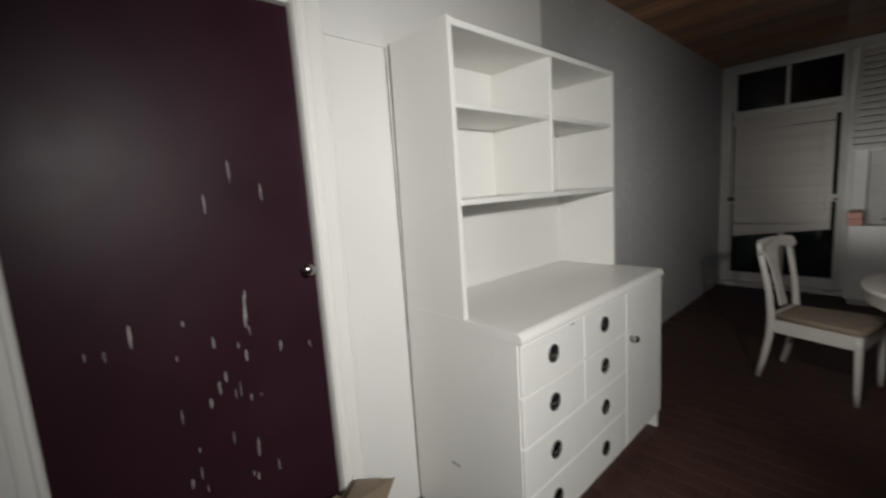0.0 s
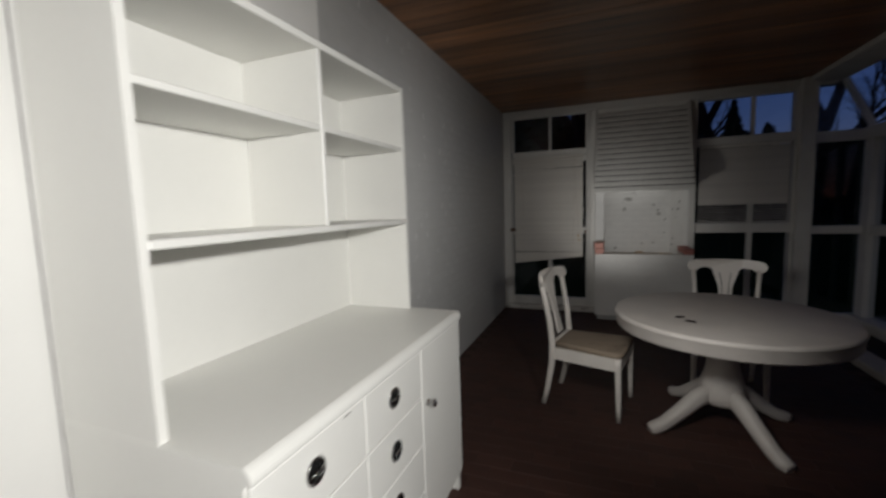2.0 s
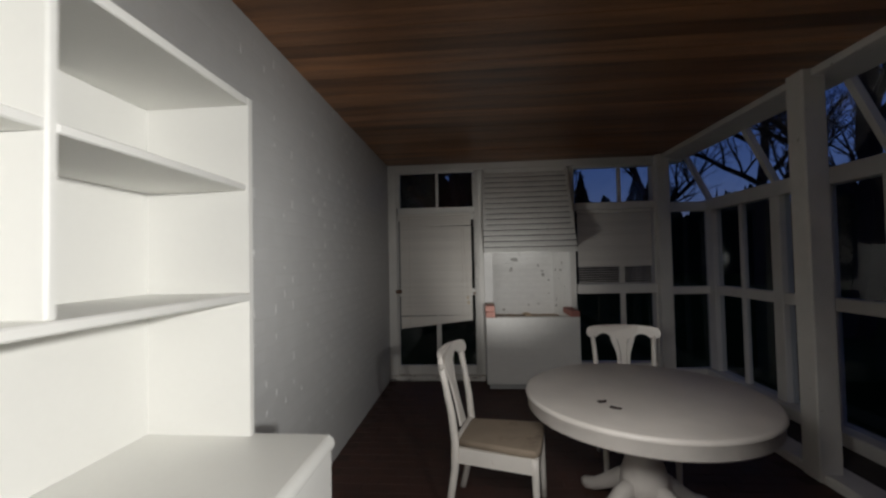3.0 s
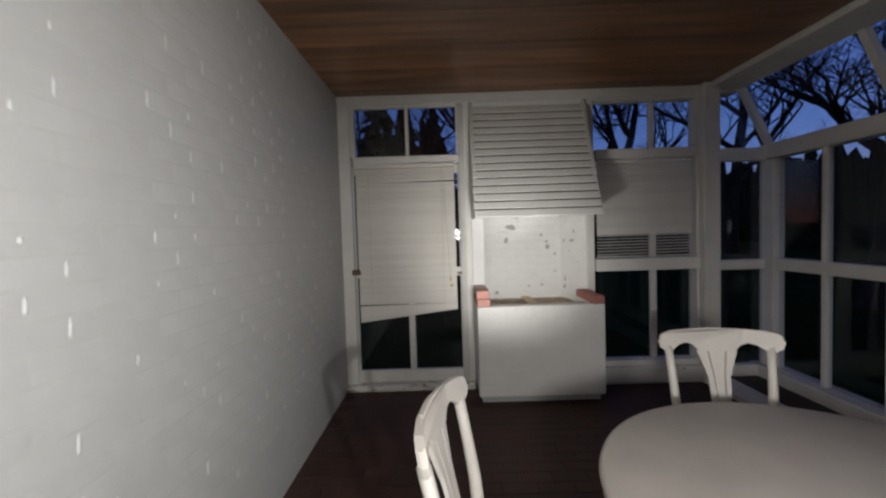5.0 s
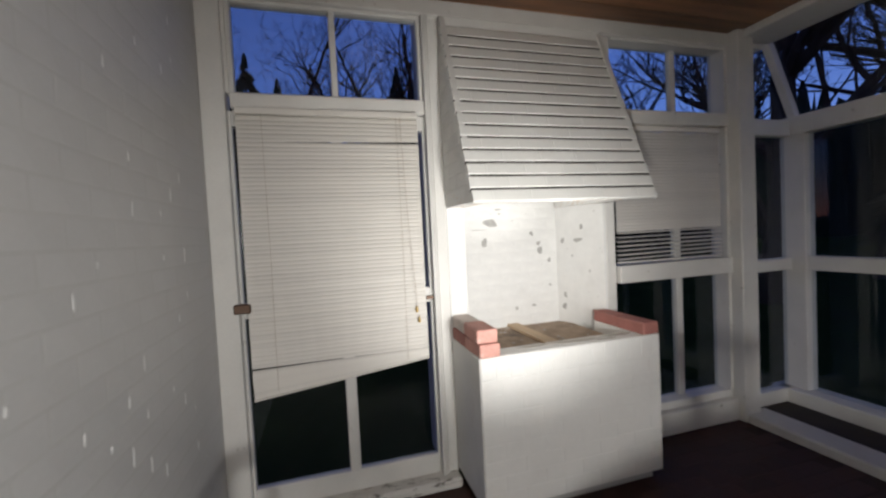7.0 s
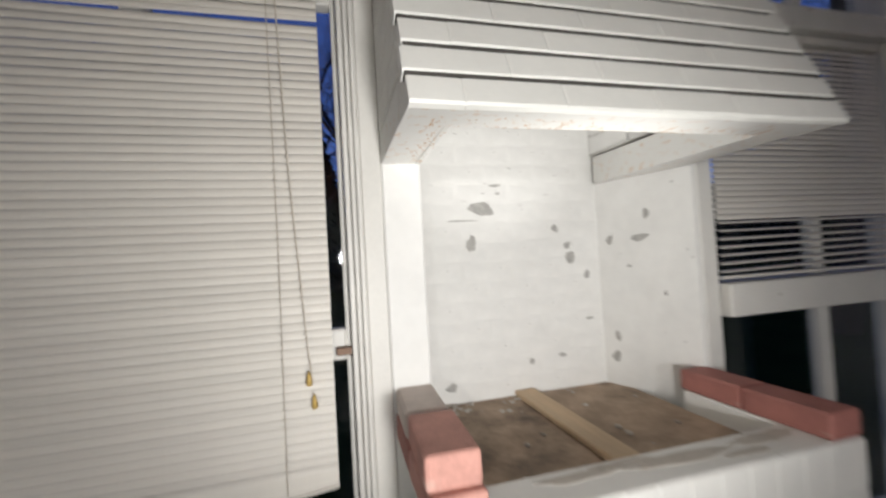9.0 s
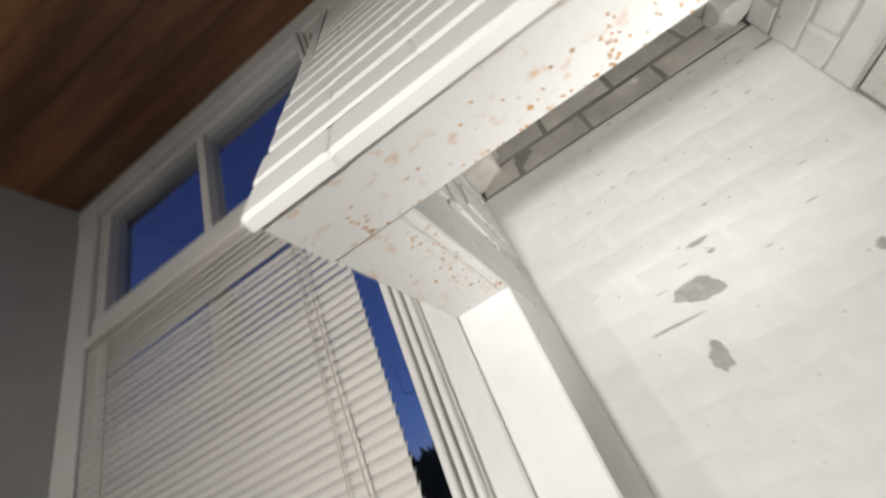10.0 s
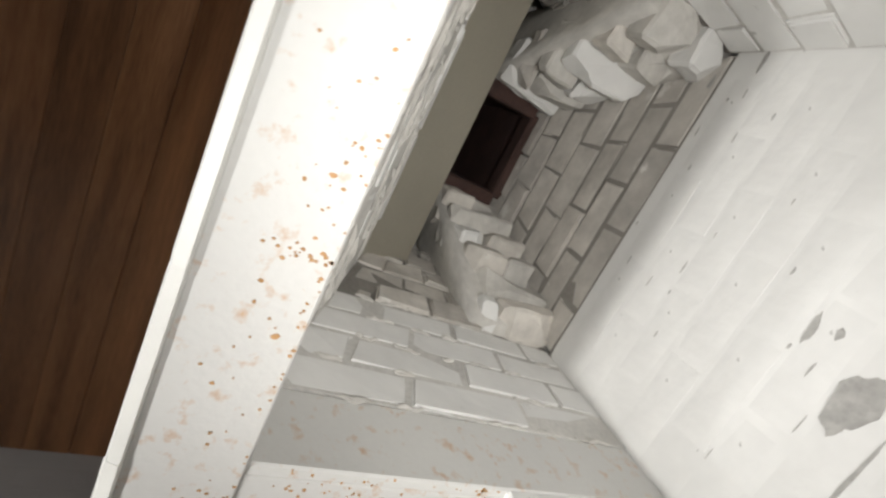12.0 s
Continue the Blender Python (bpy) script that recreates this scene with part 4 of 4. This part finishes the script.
ZR = [0.868, 0.682, 0.495, 0.3, 0.1]
for i in range(2):
    zc = (ZR[i] + ZR[i + 1]) / 2 + 0.01
    front("drawer", Y0 + 0.002, -4.6, ZR[i + 1], ZR[i], [(-4.83, zc)])
    front("drawer", -4.6, -4.205, ZR[i + 1], ZR[i], [(-4.43, zc)])
for i in (2, 3):
    zc = (ZR[i] + ZR[i + 1]) / 2 + 0.01
    front("drawer", Y0 + 0.002, -4.205, ZR[i + 1], ZR[i], [(-4.83, zc), (-4.43, zc)], "wide white drawer")
cd = part("cupboard_door", box((0.5855, -4.2, 0.1025), (0.606, Y1 - 0.002, 0.8655), 0.003), WHITE, dr)
bm = lathe([(0.014, 0), (0.012, 0.006), (0.007, 0.014), (0.016, 0.026), (0.017, 0.032), (0.01, 0.038), (0.001, 0.039)], 20)
bm.transform(Matrix.Translation((0.606, -4.155, 0.64)) @ pose(0, 0, 0, 0, 90, 0))
part("knob", bm, CHROME, cd, "small chrome knob", True)
part("smudge", box((0.235, Y0 - 0.0012, 0.276), (0.285, Y0 + 0.001, 0.29), 0.0005), PLASTERC, dr, "faint grey scuff")
part("scratch", box((0.6055, -4.705, 0.8535), (0.6066, -4.672, 0.8565), 0.0003), DARKLINE, dr, "thin dark scratch")
part("scribe_gap", box((0.001, Y0 - 0.0035, 0.0), (0.004, Y0 - 0.001, 1.98)), SOOT, dr, "dark crack against the wall")

# ---- brown box by the door ----
cb = thing("cardboard_box", "worn brown cardboard box with open flaps beside the maroon door", "box")
bx0, bx1, by0, by1, bz = 0.06, 0.42, -6.02, -5.45, 0.29
for lo, hi in (((bx0, by0, 0), (bx0 + 0.006, by1, bz)), ((bx1 - 0.006, by0, 0), (bx1, by1, bz)), ((bx0, by0, 0), (bx1, by0 + 0.006, bz)), ((bx0, by1 - 0.006, 0), (bx1, by1, bz)), ((bx0, by0, 0), (bx1, by1, 0.006))):
    part("panel", box(lo, hi, 0.001), CARD, cb)
part("flap", sweep([((bx0 + 0.15, by1, bz), 0.15, 0.003), ((bx0 + 0.15, by1 + 0.03, bz + 0.04), 0.145, 0.003), ((bx0 + 0.16, by1 + 0.035, bz + 0.07), 0.13, 0.003)], 4, None, 0.6), CARD, cb)
part("flap", box((bx0, by0, bz + 0.0005), (bx1, by1 - 0.004, bz + 0.006), 0.001), CARD, cb)


# ---- chairs ----
def chair(at, label):
    c = thing("dining_chair", label, "chair", "chairs round the table", at=at)
    for s in (-1, 1):
        part("front_leg", sweep([((0.22, s * 0.205, 0.41), 0.021, 0.021), ((0.222, s * 0.206, 0.36), 0.02, 0.02), ((0.228, s * 0.208, 0.1), 0.016, 0.016), ((0.23, s * 0.209, 0.0), 0.015, 0.015)], 8, None, 0.85), CHAIRM, c, "", True)
        part("back_leg", sweep([((-0.275, s * 0.19, 0.0), 0.014, 0.018), ((-0.245, s * 0.19, 0.12), 0.015, 0.019), ((-0.215, s * 0.19, 0.3), 0.016, 0.021), ((-0.21, s * 0.19, 0.45), 0.017, 0.022),
                                ((-0.225, s * 0.195, 0.6), 0.017, 0.02), ((-0.255, s * 0.205, 0.76), 0.016, 0.018), ((-0.277, s * 0.212, 0.865), 0.016, 0.018)], 8, None, 0.85), CHAIRM, c, "", True)
    part("seat_frame", prism([(-0.215, -0.19), (0.238, -0.222), (0.238, 0.222), (-0.215, 0.19)], 0.082), CHAIRM, c).location.z = 0.335
    bm = prism([(-0.2, -0.165), (-0.2, 0.165), (0.1, 0.2), (0.218, 0.208), (0.246, 0.17), (0.25, 0.0), (0.246, -0.17), (0.218, -0.208), (0.1, -0.2)], 0.035)
    bmesh.ops.bevel(bm, geom=[e for e in bm.edges if all(v.co.z > 0.03 for v in e.verts)], offset=0.016, segments=3, affect="EDGES", profile=0.6)
    part("seat", bm, FABRIC, c, "tan fabric seat pad", True).location.z = 0.417
    # crest rail and vase splat share a leaning plane; outlines in (y, up)
    lean = Matrix.Translation((-0.205, 0, 0.45)) @ Matrix.Rotation(radians(-9.5), 4, "Y") @ Matrix(((0, 0, 1, 0), (1, 0, 0, 0), (0, 1, 0, 0), (0, 0, 0, 1)))
    top = [(a, b * 1.075 if b > 0.42 else b * 1.06) for a, b in [(-0.225, 0.375), (-0.25, 0.39), (-0.258, 0.415), (-0.245, 0.44), (-0.2, 0.455), (-0.1, 0.463), (0.0, 0.466), (0.1, 0.463), (0.2, 0.455), (0.245, 0.44), (0.258, 0.415), (0.25, 0.39), (0.225, 0.375),
           (0.19, 0.38), (0.165, 0.4), (0.13, 0.41), (0.1, 0.4), (0.075, 0.375), (-0.075, 0.375), (-0.1, 0.4), (-0.13, 0.41), (-0.165, 0.4), (-0.19, 0.38)]]
    bm = prism(top, 0.026)
    for v in bm.verts:
        v.co.z += 0.75 * v.co.x * v.co.x - 0.013 - 0.034
    bmesh.ops.bevel(bm, geom=[e for e in bm.edges if abs(e.verts[0].co.z - e.verts[1].co.z) < 0.015 and len(e.link_faces) == 2 and e.calc_face_angle(0) > 1.2], offset=0.006, segments=2, affect="EDGES")
    bm.transform(lean)
    part("crest_rail", bm, CHAIRM, c, "", False)
    for s0 in (-1, 0, 1):
        if s0 == 0:
            pts = [(-0.014, 0.03), (0.014, 0.03), (0.014, 0.15), (0.02, 0.28), (0.036, 0.376), (-0.036, 0.376), (-0.02, 0.28), (-0.014, 0.15)]
        else:
            pts = [(s0 * 0.02, 0.03), (s0 * 0.052, 0.03), (s0 * 0.037, 0.15), (s0 * 0.047, 0.27), (s0 * 0.085, 0.376), (s0 * 0.041, 0.376), (s0 * 0.0255, 0.28), (s0 * 0.0195, 0.15)]
        bm = prism([(a, b * 1.065) for a, b in pts], 0.014)
        bm.transform(lean @ Matrix.Rotation(radians(-4), 4, "X") @ Matrix.Translation((0, 0, -0.009)))
        part("splat", bm, CHAIRM, c)
    bm = box((-0.013, -0.185, 0.0), (0.013, 0.185, 0.035), 0.004)
    bm.transform(Matrix.Translation((-0.213, 0, 0.418)))
    part("back_rail", bm, CHAIRM, c)
    return c


c1 = chair(pose(1.18, -2.6, 0, 0, 0, -13), "white painted dining chair with tan seat, pulled out from the table")
c2 = copy_thing(c1, pose(2.105, -2.13, 0, 0, 0, 261))
tagged(c2, "white painted dining chair with tan seat, tucked behind the table")

# ---- round table ----
tb = thing("round_table", "round white pedestal dining table", "table", at=pose(1.945, -2.705, -0.006))
part("tabletop", lathe([(0.545, 0.625), (0.592, 0.627), (0.602, 0.64), (0.603, 0.69), (0.61, 0.696), (0.614, 0.708), (0.61, 0.72), (0.597, 0.725)], 96), TABLEM, tb, "", True)
part("pedestal", lathe([(0.14, 0.625), (0.145, 0.6), (0.1, 0.585), (0.088, 0.54), (0.085, 0.42), (0.095, 0.36), (0.115, 0.3), (0.125, 0.24), (0.12, 0.19), (0.1, 0.165), (0.08, 0.16)], 48), TABLEM, tb, "", True)
for k in range(4):
    a = radians(-63 + 90 * k)
    d = Vector((math.cos(a), math.sin(a), 0))
    st = [(d * 0.07 + Vector((0, 0, 0.235)), 0.045, 0.06), (d * 0.16 + Vector((0, 0, 0.2)), 0.043, 0.05), (d * 0.27 + Vector((0, 0, 0.12)), 0.04, 0.042), (d * 0.37 + Vector((0, 0, 0.055)), 0.038, 0.036), (d * 0.43 + Vector((0, 0, 0.034)), 0.04, 0.034), (d * 0.465 + Vector((0, 0, 0.028)), 0.03, 0.028)]
    part("foot", sweep(st, 12, None, 0.35), TABLEM, tb, "", True)
for i, (xx, yy, a) in enumerate(((1.68, -2.897, 20), (1.717, -2.985, -30))):
    bm = prism([(-0.025, -0.008), (0.02, -0.01), (0.028, 0.004), (0.0, 0.007), (-0.022, 0.01)], 0.006)
    ob = new("dry_leaf", finish(bm, "dry_leaf", SOOT))
    ob.matrix_world = pose(xx, yy, 0.7255, 0, 0, a)
    tagged(ob, "small dark dry leaf scrap on the tabletop", "leaf", "scraps on the table")

# ---- outside ----
ground = solid("ground", (-400, -400, -0.6), (400, 400, -0.16), LAWN, "dark night lawn")


def bare_tree(x, yv, height, seed, spread=0.5, r0=0.22, full=0.74):
    rnd = random.Random(seed)
    verts, faces = [], []

    def limb(p, d, length, r, depth):
        segs = 5 if depth < 3 else 3
        sides = 6 if depth < 2 else 3
        prev = None
        for s in range(segs + 1):
            rr = max(r * (1 - 0.5 * s / segs), 0.006)
            side = d.orthogonal().normalized()
            up = d.cross(side)
            base = len(verts)
            for k in range(sides):
                a = math.tau * k / sides
                verts.append(tuple(p + side * (rr * math.cos(a)) + up * (rr * math.sin(a))))
            if prev is not None:
                for k in range(sides):
                    faces.append((prev + k, prev + (k + 1) % sides, base + (k + 1) % sides, base + k))
            prev = base
            if s == segs:
                break
            d = (d + Vector((rnd.uniform(-1, 1), rnd.uniform(-1, 1), rnd.uniform(-0.35, 0.6))) * (0.1 + 0.06 * depth)).normalized()
            p = p + d * (length / segs)
            if depth < 5 and (s >= 1 or depth > 0):
                for _ in range(2 if depth in (0, 1, 4) else 1):
                    if rnd.random() < full:
                        out = Vector((rnd.uniform(-1, 1), rnd.uniform(-1, 1), rnd.uniform(-0.1, 0.9))).normalized()
                        nd = (d * (1 - spread) + out * spread * 1.6).normalized()
                        limb(p, nd, length * rnd.uniform(0.42, 0.68), rr * rnd.uniform(0.45, 0.62), depth + 1)

    limb(Vector((0, 0, -0.2)), Vector((rnd.uniform(-0.1, 0.1), rnd.uniform(-0.1, 0.1), 1)).normalized(), height * 0.62, r0, 0)
    me = bpy.data.meshes.new("branches")
    me.from_pydata(verts, [], faces)
    me.materials.append(BARK)
    t = thing("bare_tree", "tall leafless tree, dark against the dusk sky", "tree", "bare garden trees", at=pose(x, yv, -0.16))
    ob = new("branches", me)
    ob.parent = t
    return t


def conifer(x, yv, height, seed):
    rnd = random.Random(seed)
    t = thing("conifer", "dark pointed conifer beyond the lawn", "tree", "conifers", at=pose(x, yv, -0.16))
    bm = lathe([(0.18, 0), (0.03, height)], 6)
    part("trunk", bm, BARK, t)
    verts, faces = [], []
    for i in range(700):
        h = height * (0.08 + 0.92 * rnd.random() ** 1.3)
        rad = (height - h) * 0.3 * (0.75 + 0.5 * rnd.random()) + 0.05
        a = rnd.uniform(0, math.tau)
        tip = Vector((math.cos(a) * rad, math.sin(a) * rad, h - rad * 0.25))
        root = Vector((math.cos(a) * rad * 0.25, math.sin(a) * rad * 0.25, h + 0.1))
        side = Vector((-math.sin(a), math.cos(a), 0)) * (0.1 + rad * 0.16)
        b = len(verts)
        mid = root.lerp(tip, 0.55)
        verts += [tuple(root), tuple(mid + side + Vector((0, 0, -0.12))), tuple(tip), tuple(mid - side + Vector((0, 0, -0.12))), tuple(mid + Vector((0, 0, 0.14)))]
        faces += [(b, b + 1, b + 4), (b + 1, b + 2, b + 4), (b + 2, b + 3, b + 4), (b + 3, b, b + 4)]
    me = bpy.data.meshes.new("crown")
    me.from_pydata(verts, [], faces)
    me.materials.append(NEEDLE)
    ob = new("crown", me)
    ob.parent = t


TREES = [(0.2, 17, 12, 1), (3.2, 20, 13, 2), (6.5, 17, 14, 3), (-4, 24, 13, 4), (11, 21, 15, 5), (16, 18, 15, 6), (25, 15, 15, 8), (13, 4, 13, 7), (11.5, -1, 12, 14), (18, 3, 14, 9), (15, -3, 13, 10), (21, -8, 15, 12), (8.2, 3.4, 11, 15), (8.6, -1.6, 11, 16), (10.5, -6, 12, 17)]
for x, yv, h, sd in TREES:
    bare_tree(x, yv, h, sd, 0.52, 0.024 * h, 0.92 if x > 8 and yv < 12 else 0.72)
for x, yv, h, sd in ((-2.7, 20, 10.8, 1), (-1.3, 20.5, 9.8, 2), (0.4, 20, 9.0, 3), (4.8, 20, 10.6, 4), (8.5, 24, 7.5, 5), (13, 26, 8, 6), (22, 20, 6, 7), (25, 8, 9, 8)):
    conifer(x, yv, h, sd)
# far dark belt of woodland
rnd = random.Random(5)
verts, faces = [], []
for i in range(900):
    a = radians(rnd.uniform(-60, 120))
    R = rnd.uniform(38, 60)
    x, yv = math.sin(a) * 0 + math.cos(a) * R, math.sin(a) * R
    h = rnd.uniform(4.5, 8) if a > radians(35) else rnd.uniform(8, 11.5)
    w = rnd.uniform(0.8, 2.2)
    t = Vector((-math.sin(a), math.cos(a), 0))
    b = len(verts)
    for k in range(7):
        u = k / 6 * 2 - 1
        verts.append((x + t.x * w * u, yv + t.y * w * u, -0.3))
        verts.append((x + t.x * w * u * 0.8 + rnd.uniform(-.2, .2), yv + t.y * w * u * 0.8, h * (1 - u * u * 0.6) * rnd.uniform(0.75, 1.1)))
    for k in range(6):
        faces.append((b + 2 * k, b + 2 * k + 2, b + 2 * k + 3, b + 2 * k + 1))
me = bpy.data.meshes.new("woodland")
me.from_pydata(verts, [], faces)
me.materials.append(NEEDLE)
tagged(new("woodland", me), "dark belt of woodland beyond the lawn", "woodland", kind="stuff")

# ---- brick pieces of wall and floor ----
bw, bh, jn = 0.2, 0.0645, 0.009
bm = bmesh.new()
ring = lambda a, c, x: [bm.verts.new((x, sy * a, sz * c)) for sy, sz in ((-1, -1), (1, -1), (1, 1), (-1, 1))]
r0, r1, r2 = ring(bw / 2, bh / 2, -0.02), ring(bw / 2, bh / 2, -0.0002), ring(bw / 2 - 0.006, bh / 2 - 0.006, 0.0)
bm.faces.new(r2)
for ra, rb in ((r0, r1), (r1, r2)):
    for k in range(4):
        bm.faces.new((ra[k], ra[(k + 1) % 4], rb[(k + 1) % 4], rb[k]))
bme = finish(bm, "brick", BRICKW)
rnd = random.Random(21)
rest = bmesh.new()
n_part = 0
rowz = 0
z = bh / 2
spots = []
while z < H - 0.02:
    yv = -3.74 + (bw + jn) / 2 * (rowz % 2) + bw / 2
    while yv < -0.04:
        spots.append((yv, z))
        yv += bw + jn
    z += bh + jn
    rowz += 1
near = [(a, c) for a, c in spots if -2.3 < a < -0.5 and 0.35 < c < 2.5]
near = set(near[:300])
rv, rf = [], []
for yv, z in spots:
    m = pose(rnd.uniform(-0.0001, 0.0001), yv, z, rnd.uniform(-0.3, 0.3), rnd.uniform(-0.07, 0.07), rnd.uniform(-0.05, 0.05))
    if (yv, z) in near:
        share("brick", bme, wall_w, m)
    else:
        b = len(rv)
        rv += [tuple(m @ v.co) for v in bme.vertices]
        rf += [tuple(b + i for i in p.vertices) for p in bme.polygons]
# paler raised paint beads put in for glints on some upright joints
for k, (yv, z) in enumerate(spots):
    if rnd.random() < 0.33 and -3.6 < yv < -0.25:
        h = rnd.uniform(0.009, 0.032)
        bm = sweep([((-0.0012, yv - bw / 2, z - h), 0.003, 0.0006), ((-0.0002, yv - bw / 2, z - h * 0.5), 0.006, 0.0016), ((0.0, yv - bw / 2 + 0.001, z + h * 0.4), 0.0055, 0.0016), ((-0.001, yv - bw / 2, z + h), 0.002, 0.0008)], 8)
        part("paint_bead", bm, GLINT, wall_w, "", True)
me = bpy.data.meshes.new("brickwork")
me.from_pydata(rv, [], rf)
me.materials.append(BRICKW)
ob = new("brickwork", me)
ob.parent = wall_w
tagged(ob, kind="stuff")

tme = finish(box((-0.0993, -0.0493, -0.03), (0.0993, 0.0493, 0.0), 0.0015), "paver", FLOORM)
rv, rf = [], []
count = 0
r = 0
yv = -7.5
while yv < -0.05:
    xx = 0.1 + 0.1 * (r % 2)
    while xx < 3.2:
        m = pose(xx, yv, rnd.uniform(-0.0008, 0.0005), rnd.uniform(-0.2, 0.2), rnd.uniform(-0.15, 0.15), rnd.uniform(-0.5, 0.5))
        if count < 300 and 0.5 < xx < 2.4 and -4.9 < yv < -2.9:
            share("paver", tme, floor, m)
            count += 1
        else:
            b = len(rv)
            rv += [tuple(m @ v.co) for v in tme.vertices]
            rf += [tuple(b + i for i in p.vertices) for p in tme.polygons]
        xx += 0.2
    yv += 0.1
    r += 1
me = bpy.data.meshes.new("paving")
me.from_pydata(rv, [], rf)
me.materials.append(FLOORM)
ob = new("paving", me)
ob.parent = floor
tagged(ob, kind="stuff")
